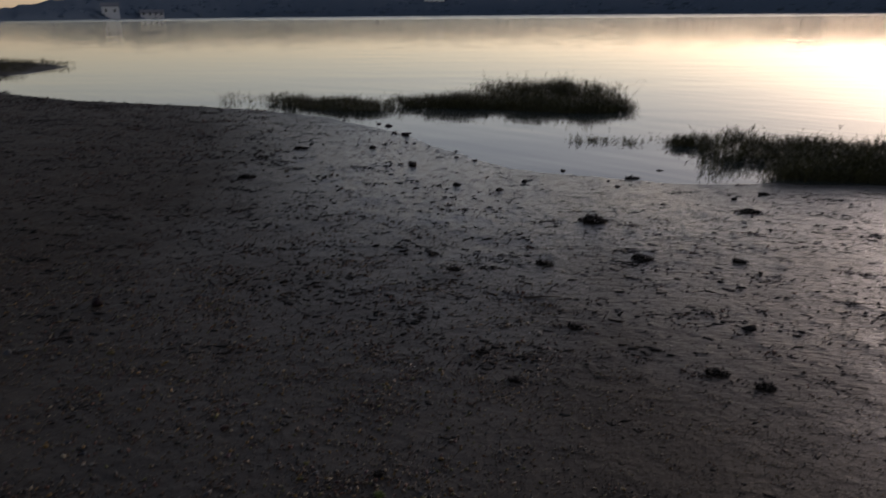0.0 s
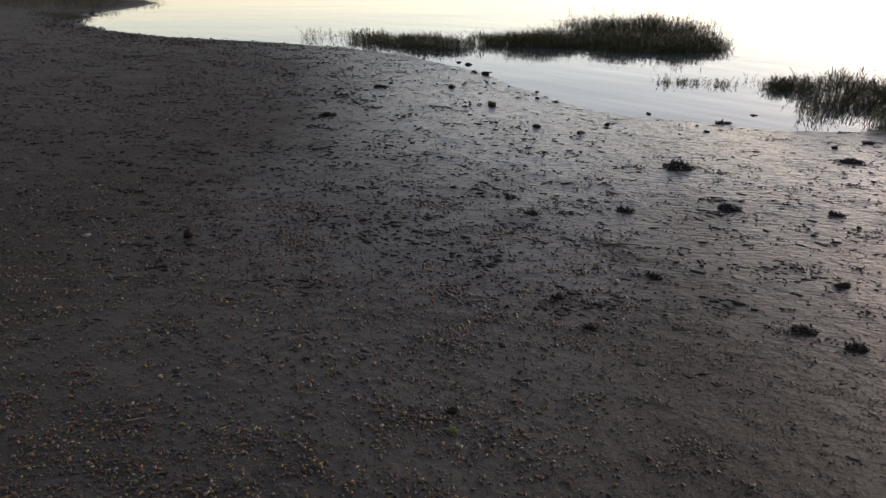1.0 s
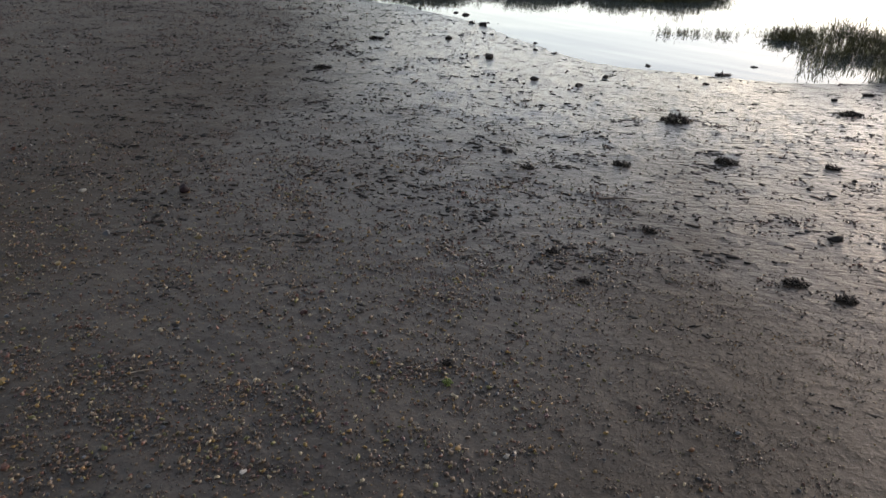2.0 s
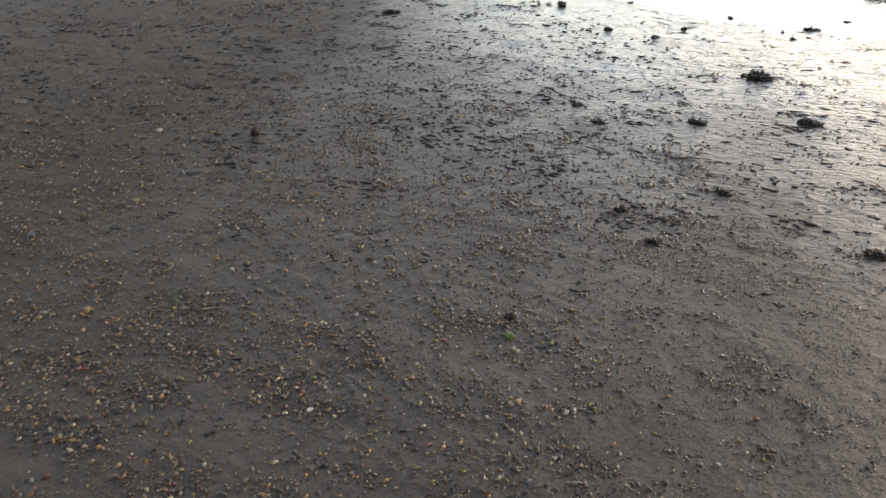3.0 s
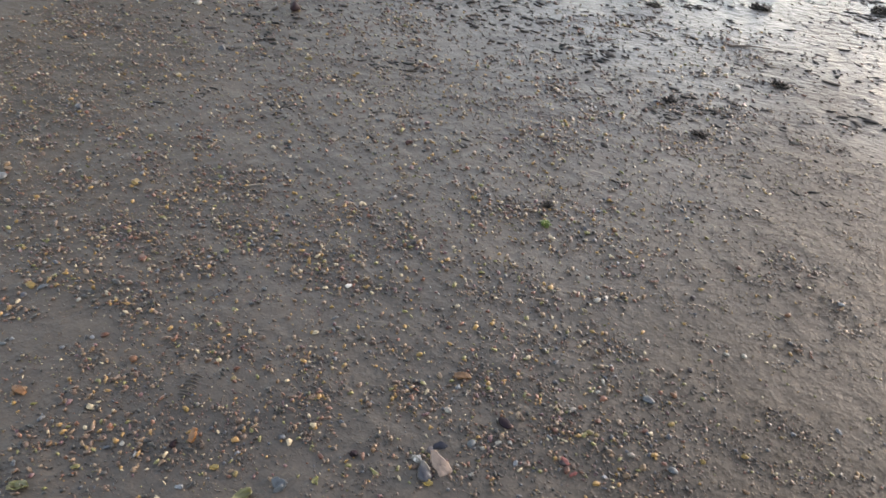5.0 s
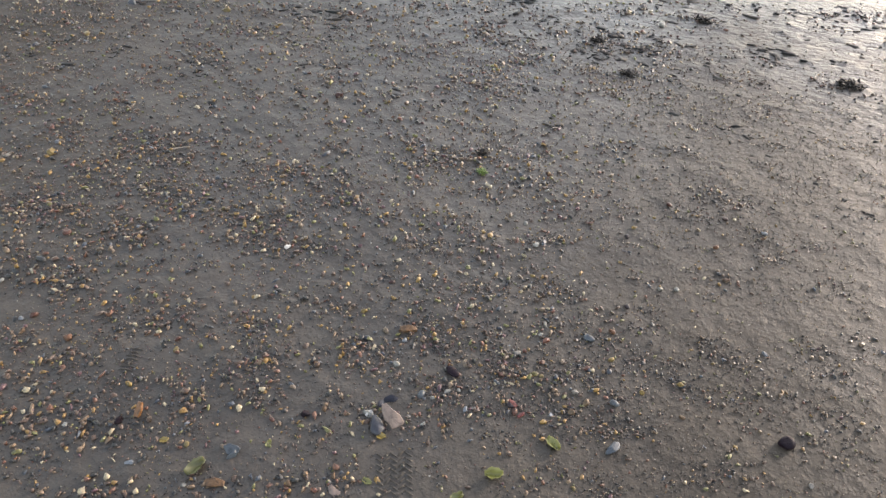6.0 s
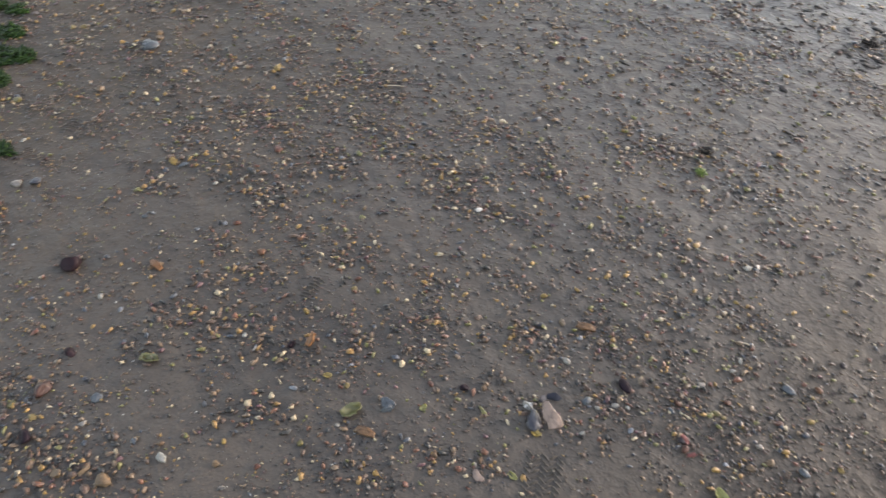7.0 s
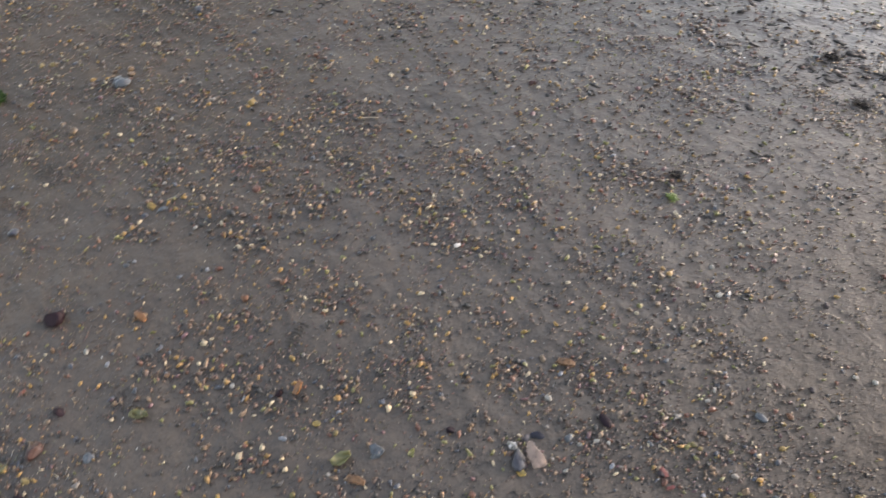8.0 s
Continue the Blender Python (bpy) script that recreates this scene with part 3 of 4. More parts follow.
grass_clump([(-15.6, 22.5, 0.6), (-16.3, 22.4, 0.9), (-17.4, 22.6, 1.2), (-18.8, 22.8, 1.5), (-20.5, 23, 1.8), (-23, 23.6, 2.2), (-16.3, 20.8, 1.0), (-15.6, 19.6, 0.8), (-16.8, 19.4, 1.3), (-18, 20.4, 1.4)],
            14000, 0.2, 0.34, 1.0, 9, "low dark saltmarsh grass on the spit")
grass_clump([(-13.6, 16.7, 0.35), (-14.2, 16.9, 0.4), (-14.9, 17.2, 0.5)], 1600, 0.12, 0.24, 1.0, 10, "small grass tuft at the head of the inlet")


# ---- stones and clods that can be told apart ----
def stone_mesh(name, seed, flat=0.6, long=1.3, rugged=0.18, angular=0.0, level=3):
    """A unit stone lying on z = 0: rounded, or cut by planes when angular."""
    rng = np.random.default_rng(seed)
    v, f = ball(level)
    for _ in range(int(angular)):
        n = rng.normal(size=3)
        n /= np.linalg.norm(n)
        over = v @ n - rng.uniform(0.45, 0.8)
        v = v - np.where(over > 0, over, 0)[:, None] * n
    swell = np.zeros(len(v))
    for k in range(6):
        n = rng.normal(size=3)
        swell += np.sin(v @ n * (1.4 + 0.9 * k) + rng.uniform(0, 6)) / (1 + k)
    for k in range(5):          # small dents and chips
        n = rng.normal(size=3) * (7 + 2 * k)
        swell += 0.16 * np.sin(v @ n + rng.uniform(0, 6))
    v = v * (1 + rugged * 0.5 * swell)[:, None]
    v = v * [long ** 0.5, long ** -0.5, flat]
    me = mesh_of(name, v * 0.5, f)
    return me


def lay(name, me, x, y, size, turn, sink, label, category, group, tip=0.0):
    """Puts a unit-size mesh on the beach, bedded into it by a share of its height."""
    h = max(p.co.z for p in me.vertices) * size
    z = float(ground_at(x, y)) + h * (1 - 2 * sink)
    ob = new(name, me)
    ob.matrix_world = pose(x, y, z, tip, 0, turn) @ Matrix.Diagonal((size, size, size, 1))
    return tagged(ob, label, category, group)


def lay_all(name, places, mat, labels, category, group, flat, long, rugged, angular, seed, sink=0.3, shapes=5):
    rng = np.random.default_rng(seed)
    made = []
    for k in range(shapes):
        me = stone_mesh(name, seed * 10 + k, flat * rng.uniform(0.8, 1.2), long * rng.uniform(0.85, 1.25), rugged, angular)
        me.materials.append(mat)
        made.append(me)
    for k, (x, y, mm) in enumerate(places):
        lay(name, made[k % shapes], x, y, mm / 1000 * 0.74, rng.uniform(0, 360), sink, labels[0] if mm < 34 else labels[1], category, group, rng.uniform(-8, 8))


# x, y in metres and width in millimetres
CREAM = [
    (-2.37, 3.32, 51), (-0.91, 2.32, 21), (-1.63, 1.53, 28), (-1.59, 1.70, 34), (-1.02, 1.23, 15), (0.59, 3.46, 47),
    (0.01, 1.10, 34), (0.11, 1.12, 17), (-0.48, 0.81, 26), (-0.33, 0.80, 17), (-0.60, 0.51, 32), (-0.44, 0.54, 20),
    (-1.68, 0.84, 50), (-1.94, 1.30, 19), (-0.69, 0.85, 22), (0.33, 1.39, 21), (0.15, 1.19, 17), (0.21, 1.23, 20),
    (0.26, 1.19, 17), (0.45, 1.23, 18), (0.30, 1.82, 25), (0.15, 1.11, 17), (-0.82, 0.46, 31), (0.98, 1.59, 22),
    (1.07, 1.22, 22), (0.24, 1.18, 19), (0.18, 1.22, 21),
]
DARK = [
    (-1.81, 3.47, 91), (-1.26, 0.74, 65), (-1.01, 0.56, 36), (-0.90, 0.36, 44), (1.02, 1.32, 48),
    (-0.57, 0.90, 26), (-0.14, 1.05, 25),
]
RED = [
    (-0.62, 2.42, 42), (-0.84, 3.10, 40), (-1.36, 2.06, 29), (-1.52, 1.95, 25), (-1.13, 1.43, 41), (-0.75, 0.85, 23),
    (-3.33, 3.85, 63), (-0.97, 0.46, 55), (0.30, 1.31, 27), (0.35, 1.23, 32), (0.36, 1.21, 26), (0.40, 1.38, 24),
    (-1.00, 1.12, 27),
]
OCHRE = [
    (-1.88, 2.54, 50), (-1.41, 2.94, 59), (-1.11, 2.89, 39), (-1.45, 1.76, 52), (-2.16, 2.88, 33), (-1.36, 1.19, 42),
    (-1.29, 1.22, 29), (-1.00, 0.39, 33), (-0.93, 0.40, 32), (-2.06, 1.09, 38), (-2.09, 1.81, 32),
    (-0.85, 0.66, 35), (-2.28, 1.52, 42), (-2.31, 1.49, 37), 
    (-0.38, 0.89, 22),
]
TAN = [
    (-1.49, 2.38, 43), (-1.97, 1.64, 42), (-1.12, 1.47, 29), (-0.86, 1.08, 35), (-0.99, 1.06, 29), (-1.06, 0.88, 33),
    (-0.86, 0.78, 27), (-0.24, 0.75, 19), (0.04, 0.92, 16), (-1.07, 0.86, 24), (-1.18, 0.67, 28), (-0.76, 0.35, 36),
    (-0.72, 0.39, 36), (-0.66, 0.40, 50), (-0.49, 0.57, 28), (-0.63, 0.53, 23), (-1.88, 1.30, 42), (-2.47, 1.23, 70),
    (-2.00, 1.66, 40), (-2.04, 1.62, 35), (0.53, 1.29, 33), (0.50, 1.25, 27), (-0.01, 0.92, 22), (-0.10, 0.87, 25),
    (-0.80, 1.18, 30), (0.77, 1.32, 22),
]
SLATE = [
    (-1.95, 1.58, 67), (-2.08, 2.12, 52), (-1.87, 2.87, 57), (-1.35, 1.15, 25), (-1.32, 1.20, 29), (-0.08, 1.32, 22),
    (0.04, 1.07, 59), (-0.26, 0.90, 39), (-0.85, 0.52, 34), (-1.98, 1.59, 55), (0.12, 1.19, 26), (0.51, 1.50, 35),
    (0.32, 1.84, 25), (-1.64, 0.88, 41), (0.61, 1.18, 41), (0.60, 1.31, 27),
]
LUMP = [
    (1.69, 3.69, 92), (0.93, 8.08, 87), (0.90, 7.61, 88), (-0.16, 6.71, 100), (0.49, 6.97, 92), (0.26, 6.55, 108),
    (-0.12, 4.60, 62), (-1.41, 8.57, 130), (1.95, 7.71, 142), (2.36, 6.45, 67), (-0.36, 8.59, 71), (-0.31, 8.16, 67),
    (-1.18, 9.69, 146), (1.39, 6.86, 68), (2.01, 4.57, 40), (1.71, 4.37, 38), (1.33, 7.12, 47), (-0.75, 7.60, 152),
    (-1.59, 10.51, 141), (-1.78, 10.70, 108),
]
WEED = [
    (1.04, 5.60, 232), (1.30, 4.74, 144), (0.64, 4.54, 113), (1.39, 3.16, 96), (1.57, 3.06, 84), (0.78, 3.56, 73),
    (-2.26, 8.36, 188), (-2.29, 6.72, 179), (2.37, 6.02, 177), (2.69, 6.69, 93), (1.94, 4.77, 91), (0.06, 4.33, 109),
    (1.60, 7.32, 146), (-0.11, 4.63, 70), (0.48, 2.96, 57), (0.02, 2.23, 30), (0.32, 3.21, 66),
]
GREEN = [
    (-2.67, 1.42, 52), (-2.58, 1.44, 74), (-2.45, 1.33, 92), (-2.33, 1.21, 125), (-2.27, 1.26, 88), (-2.22, 1.11, 110),
    (-2.15, 1.05, 68), (-1.82, 0.91, 44), (-1.78, 0.81, 56), (0.08, 2.12, 28),
]
PRINT = [
    (-0.65, 1.07, 63), (-1.79, 1.12, 89), (-1.79, 0.95, 87), (-1.84, 1.47, 94),
]
HEAP_A = [
    (-3.38, 3.17, 167), (-2.87, 2.86, 148), (-1.14, 1.91, 68), (-0.88, 1.66, 70), (-1.27, 1.52, 107), (-0.93, 1.51, 69),
    (-0.98, 1.47, 39), (-1.02, 1.29, 67), (-1.30, 1.09, 60), (-0.80, 1.18, 44), (-0.84, 1.01, 61), (-0.67, 1.20, 43),
    (-0.35, 1.84, 57), (-0.52, 1.69, 57), (-0.56, 1.57, 55), (-1.18, 3.57, 132), (-0.87, 3.09, 72), (-0.16, 3.08, 68),
    (-0.07, 2.17, 82), (-0.04, 1.29, 47), (-0.09, 1.28, 47), (-0.32, 1.17, 47), (0.31, 1.32, 46), (0.15, 1.19, 59),
    (-0.04, 1.70, 35), (0.11, 1.81, 36), (0.40, 1.65, 68), (0.78, 2.11, 80), (0.85, 2.23, 63), (0.85, 1.84, 74),
    (0.61, 3.20, 83),
]
HEAP_B = [
    (0.34, 3.25, 111), (0.47, 2.93, 102), (0.42, 2.81, 74), (0.35, 1.87, 46), (0.98, 2.09, 71), (1.02, 1.97, 39),
    (0.63, 1.77, 44), (0.45, 1.35, 38), (0.11, 1.35, 47), (-1.70, 1.69, 98), (-1.09, 0.41, 34), (-0.77, 0.37, 106),
    (-0.67, 0.44, 59), (-0.66, 0.90, 46), (-0.87, 0.80, 81), (-0.77, 0.87, 47), (-0.88, 0.68, 64), (-0.55, 0.92, 60),
    (-0.34, 1.14, 60), (-0.10, 1.29, 60), (-0.31, 1.39, 48), (-0.20, 1.40, 47), (-0.44, 0.99, 44), (-0.01, 0.90, 54),
    (-0.09, 0.88, 41), (0.02, 1.09, 56), (0.16, 1.22, 73), (0.24, 1.18, 57), (0.30, 1.33, 75), (0.35, 1.23, 58),
]
HEAP_C = [
    (0.39, 1.64, 50), (0.35, 1.68, 50), (0.51, 1.49, 64), (0.62, 1.33, 46), (0.44, 1.25, 59), (0.07, 1.37, 46),
    (0.17, 1.40, 38), (0.35, 1.86, 54), (0.51, 1.41, 47), (-2.08, 1.09, 48), (-1.71, 1.18, 55), (-1.34, 1.51, 83),
    (-1.34, 1.09, 48), (-0.66, 0.70, 30), (-0.29, 0.69, 55), (-1.21, 3.52, 131), (-2.82, 2.84, 184), (-2.11, 2.84, 131),
    (-0.54, 4.34, 149), (0.60, 3.82, 129), (0.79, 3.56, 91), (0.06, 4.38, 147), (-0.64, 1.92, 103),
]
HEAP_D = [
    (-0.98, 1.23, 93), (-0.97, 1.03, 71), (-0.80, 1.02, 68), (-0.87, 0.93, 85), (-0.67, 0.92, 96), (-0.84, 0.81, 100),
    (-0.70, 0.82, 64), (-0.60, 0.84, 62), (-0.69, 1.19, 68), (-0.45, 0.99, 61), (-0.42, 0.92, 60), (-0.34, 1.11, 92),
    (-0.28, 1.05, 45), (-0.31, 1.18, 47), (-0.05, 1.28, 61), (-0.09, 1.23, 61), (-0.09, 1.11, 59), (-0.09, 1.01, 57),
    (-0.35, 0.79, 86), (-0.53, 0.72, 45), (-0.47, 0.73, 44), (-0.13, 0.85, 42), (0.02, 0.91, 55), (0.50, 1.25, 74),
    (0.33, 1.22, 58), (0.23, 1.27, 60),
]
HEAP_E = [
    (0.30, 1.32, 60), (0.44, 1.36, 46), (0.53, 1.37, 46), (0.62, 1.43, 47), (0.18, 1.21, 44), (0.17, 1.12, 57),
    (0.26, 1.18, 44), (0.37, 1.12, 43), (0.48, 1.17, 43), (0.56, 1.20, 44), (0.67, 1.26, 60), (0.61, 1.26, 45),
    (0.91, 1.42, 65), (0.74, 1.43, 48), (0.78, 1.40, 48), (1.12, 1.57, 70), (1.16, 1.44, 68), (1.15, 1.34, 66),
    (0.73, 1.13, 58), (0.85, 1.17, 60), (0.44, 1.03, 55), (0.59, 1.06, 42), (0.85, 1.55, 50), (0.81, 1.58, 34),
    (0.65, 1.59, 42), (0.15, 1.40, 47), (0.27, 1.44, 39), (1.03, 1.46, 34), (0.92, 1.21, 46), (1.20, 1.90, 59),
]
HEAP_F = [
    (-1.35, 1.47, 87), (-1.23, 1.52, 85), (-1.03, 1.28, 77), (-0.97, 1.49, 99), (-1.08, 1.92, 135), (-0.85, 1.66, 101),
    (-1.00, 1.74, 85), (-0.59, 1.56, 93), (-0.61, 1.65, 57), (-0.43, 1.57, 72), (-0.47, 1.76, 77), (-0.60, 1.92, 82),
    (-0.38, 1.83, 77), (-0.50, 2.09, 63), (-0.16, 2.13, 103), (-0.03, 2.17, 82), (0.07, 1.86, 74), (-0.03, 1.71, 71),
    (-0.07, 2.69, 121), (0.02, 2.69, 96), (0.44, 2.43, 66), (0.63, 3.19, 138), (0.33, 3.18, 110), (0.41, 2.90, 101),
    (0.77, 2.15, 122), (0.88, 2.25, 106), (0.73, 2.48, 68), (0.94, 3.07, 108), (0.97, 2.81, 101), (0.31, 1.82, 54),
    (0.39, 1.99, 76),
]
HEAP_G = [
    (-0.90, 0.25, 70), (-0.89, 0.31, 80), (-0.86, 0.36, 70), (-0.82, 0.40, 60), (-0.74, 0.36, 70), (-0.69, 0.42, 60),
    (-0.96, 0.33, 65), (-1.07, 0.40, 60), (-0.58, 0.67, 50), (-0.46, 0.73, 60), (-0.29, 0.81, 55), (-0.25, 0.73, 55),
    (-0.18, 0.76, 50), (-0.88, 0.77, 55), (-0.87, 0.66, 55),
]

lay_all("pebble", CREAM, STONE["cream"], ("small cream pebble bedded in grey mud", "pale cream stone lying on the mud"), "pebble", "cream pebbles", 0.62, 1.3, 0.2, 7, 1)
lay_all("stone", RED, STONE["red"], ("small dull red pebble among shingle", "dark red-brown rounded stone on the mud"), "stone", "red-brown stones", 0.72, 1.25, 0.2, 5, 2)
lay_all("pebble", OCHRE, STONE["ochre"], ("small ochre pebble bedded in grey mud", "flat yellow-ochre stone on the mud"), "pebble", "ochre pebbles", 0.45, 1.35, 0.22, 7, 3)
lay_all("stone", TAN, STONE["tan"], ("small tan pebble among shingle", "angular tan stone half sunk in mud"), "stone", "tan stones", 0.55, 1.4, 0.24, 9, 4)
lay_all("pebble", [(x, y, mm * 1.15) for x, y, mm in SLATE], STONE["slate"], ("small smooth slate-blue pebble", "smooth blue-grey pebble on the mud"), "pebble", "slate-blue pebbles", 0.5, 1.4, 0.14, 4, 5)
lay_all("stone", [(x, y, mm * 1.08) for x, y, mm in DARK], STONE["dark"], ("small dark purple-brown stone on mud", "dark purple-brown rounded stone on the mud"), "stone", "dark stones", 0.68, 1.25, 0.16, 3, 7, 0.24)
lay_all("mud_clod", LUMP, STONE["mud"], ("small dark clod of wet mud", "dark wet clod standing on glossy mud"), "clod", "dark clods", 0.55, 1.3, 0.28, 3, 6, 0.3)


def shard(x, y, mm, turn, tip, seed, mat, label):
    """A broken piece of shell or pot: a thin curved plate with a ragged outline and real thickness."""
    rng = np.random.default_rng(seed)
    n, rings, t = 24, 4, 0.07
    bm = bmesh.new()
    # a broken outline with four or five straight edges
    turns = np.sort(np.array([0.0, 1.5, 2.6, 3.7, 5.1]) + rng.uniform(-0.3, 0.3, 5))
    corners = [(math.cos(a) * q, math.sin(a) * q) for a, q in zip(turns, rng.uniform(0.34, 0.56, 5))]
    out = []
    for k in range(n):
        ax, ay = math.cos(2 * math.pi * k / n), math.sin(2 * math.pi * k / n)
        best = 0.3
        for (px, py), (qx, qy) in zip(corners, corners[1:] + corners[:1]):
            ex, ey = qx - px, qy - py
            cross = ax * ey - ay * ex
            if abs(cross) > 1e-6:
                far, along = (px * ey - py * ex) / cross, (px * ay - py * ax) / cross
                if far > 0 and 0 <= along <= 1:
                    best = far
        out.append(best)
    layers = []
    for side in (1, -1):
        mid = bm.verts.new((0, 0, 0.10 + side * t / 2))
        loops = []
        for r in range(1, rings + 1):
            q = r / rings
            loop = []
            for k in range(n):
                a = 2 * math.pi * k / n
                px, py = math.cos(a) * out[k] * q, 0.6 * math.sin(a) * out[k] * q
                loop.append(bm.verts.new((px, py, 0.10 - 0.25 * (px * px + 2.2 * py * py) + side * t / 2 * (1 - 0.5 * q) + 0.012 * math.sin(9 * px + seed))))
            loops.append(loop)
        layers.append((mid, loops))
    for s, (mid, loops) in enumerate(layers):
        for k in range(n):
            j = (k + 1) % n
            fan = (mid, loops[0][k], loops[0][j])
            bm.faces.new(fan if s == 0 else fan[::-1])
            for a, b in zip(loops[:-1], loops[1:]):
                q = (a[k], b[k], b[j], a[j])
                bm.faces.new(q if s == 0 else q[::-1])
    for k in range(n):
        j = (k + 1) % n
        bm.faces.new((layers[0][1][-1][j], layers[0][1][-1][k], layers[1][1][-1][k], layers[1][1][-1][j]))
    me = bpy.data.meshes.new("shard")
    bm.normal_update()
    bm.to_mesh(me)
    bm.free()
    me.materials.append(mat)
    ob = new("shell_fragment", me)
    s = mm / 1000
    ob.matrix_world = pose(x, y, float(ground_at(x, y)) + 0.02 * s + abs(math.sin(radians(tip))) * 0.12 * s, tip, 0, turn) @ Matrix.Diagonal((s, s, s, 1))
    return tagged(ob, label, "shell", "shell fragments")


SHELL_TAN = stone_material("tan_shell", [(0, (0.125, 0.090, 0.073)), (0.5, (0.11, 0.078, 0.062))], 0.45, False, 60)
MUSSEL_BLACK = stone_material("mussel_black", [(0, (0.008, 0.008, 0.012))], 0.5, False, 60, 0.2)
shard(0.050, 1.152, 46, 24, 26, 6, MUSSEL_BLACK, "black mussel shell among pebbles")
shard(0.032, 1.134, 34, 85, 34, 16, MUSSEL_BLACK, "black mussel shell among pebbles")
shard(0.056, 1.122, 36, -35, 30, 26, MUSSEL_BLACK, "black mussel shell among pebbles")
shard(0.050, 1.076, 26, 10, 24, 36, MUSSEL_BLACK, "black mussel shell among pebbles")
purple = stone_mesh("stone", 71, 0.38, 1.75, 0.06, 0, 3)
purple.materials.append(STONE["dark"])
lay("stone", purple, 0.178, 1.28, 0.034, -28, 0.3, "smooth flat dark purple pebble on the mud", "stone", "dark stones")
shard(0.012, 1.103, 30, 60, 24, 7, SHELLS, "white mussel shell half standing among pebbles")
shard(-0.44, 1.575, 32, 70, 32, 8, SHELLS, "pale olive shell valve standing in shingle")


def plate(name, x, y, outline, thick, turn, tip, seed, mat, label, category, group=""):
    """A broken flat piece: an outline in millimetres, given its thickness, worn rims and a slight bend; it leans by tip."""
    rng = np.random.default_rng(seed)
    rim = []
    for (ax, ay), (bx, by) in zip(outline, outline[1:] + outline[:1]):
        for t in (0.0, 0.33, 0.67):
            j = 0.0 if t == 0 else rng.normal(0, 0.5)
            rim.append((ax + (bx - ax) * t + j, ay + (by - ay) * t + j))
    mx, my = sum(p for p, _ in rim) / len(rim), sum(q for _, q in rim) / len(rim)

    def bend(p, q):
        return 0.004 * p * q - 0.006 * p * p + 0.4 * math.sin(0.3 * p + 0.2 * q + seed)

    bm = bmesh.new()
    loops = []
    for shrink, z in ((0.90, -thick / 2), (1.0, -thick * 0.28), (1.0, thick * 0.28), (0.92, thick / 2), (0.5, thick / 2 + 0.2)):
        loops.append([bm.verts.new((v * 0.001 for v in (mx + (p - mx) * shrink, my + (q - my) * shrink, z + bend(p * shrink, q * shrink)))) for p, q in rim])
    n = len(rim)
    for a, b in zip(loops[:-1], loops[1:]):
        for k in range(n):
            bm.faces.new((a[k], a[(k + 1) % n], b[(k + 1) % n], b[k]))
    for loop, z, flip in ((loops[-1], thick / 2 + 0.3, False), (loops[0], -thick / 2, True)):
        mid = bm.verts.new((mx * 0.001, my * 0.001, (z + bend(mx, my)) * 0.001))
        for k in range(n):
            f = (loop[k], loop[(k + 1) % n], mid)
            bm.faces.new(f[::-1] if flip else f)
    bmesh.ops.recalc_face_normals(bm, faces=bm.faces[:])
    me = bpy.data.meshes.new(name)
    bm.to_mesh(me)
    bm.free()
    me.materials.append(mat)
    ob = new(name, me)
    low = min(q for _, q in outline) * 0.001
    ob.matrix_world = pose(x, y, float(ground_at(x, y)) - low * math.sin(radians(tip)) * 0.9 + thick * 0.0003, tip, 0, turn)
    return tagged(ob, label, category, group)


SHERD = [(-17, 30), (-7, 29), (4, 13), (17, -2), (24, -20), (17, -26), (-7, -28), (-11, -14), (-19, -5), (-20, 14)]
JAGGED = [(-20, 17), (-4, 20), (8, 13), (19, 3), (12, -8), (0, -14), (-14, -3)]
FLAKE = [(-14, 12), (-7, 15), (3, 5), (14, -3), (12, -10), (-3, -13), (-13, -3)]
CHUNK = [(-26, -3), (-20, 8), (4, 11), (24, 6), (26, -6), (8, -9), (-12, -10)]
SLIVER = [(-9, 18), (4, 20), (9, 3), (7, -17), (-6, -19), (-8, -2)]
OLD_TERRACOTTA = stone_material("terracotta", [(0, (0.080, 0.035, 0.012)), (0.5, (0.066, 0.034, 0.015))], 0.5, False, 120)
RED_CLAY = stone_material("red_clay", [(0, (0.085, 0.024, 0.019))], 0.45, False, 150)
plate("pottery_fragment", 0.074, 1.10, [(1.12 * p, 1.12 * q) for p, q in SHERD], 6, 32, 36, 1, SHELL_TAN, "broken pinkish-tan potsherd leaning on pebbles", "potsherd")
plate("slate_flake", -0.262, 0.905, JAGGED, 4, 30, 26, 2, STONE["slate"], "jagged blue-grey slate flake tilted on the mud", "slate")
plate("shell_fragment", 0.008, 0.885, FLAKE, 3, 22, 16, 3, SHELL_TAN, "pale tan curved shell piece on mud", "shell", "shell fragments")
plate("brick_fragment", 0.020, 1.380, CHUNK, 13, 20, 8, 4, OLD_TERRACOTTA, "orange-brown worn brick fragment on mud", "brick piece", "brick fragments")
plate("brick_fragment", -0.265, 0.822, CHUNK, 9, 12, 10, 5, OLD_TERRACOTTA, "flat orange-brown brick fragment on mud", "brick piece", "brick fragments")
plate("brick_fragment", -1.065, 0.875, CHUNK, 11, -5, 6, 9, OLD_TERRACOTTA, "worn tan brick fragment half sunk in mud", "brick piece", "brick fragments")
plate("wood_fragment", -0.535, 0.935, SLIVER, 9, -8, 38, 6, OLD_TERRACOTTA, "short orange-brown bit of wood standing in shingle", "wood")
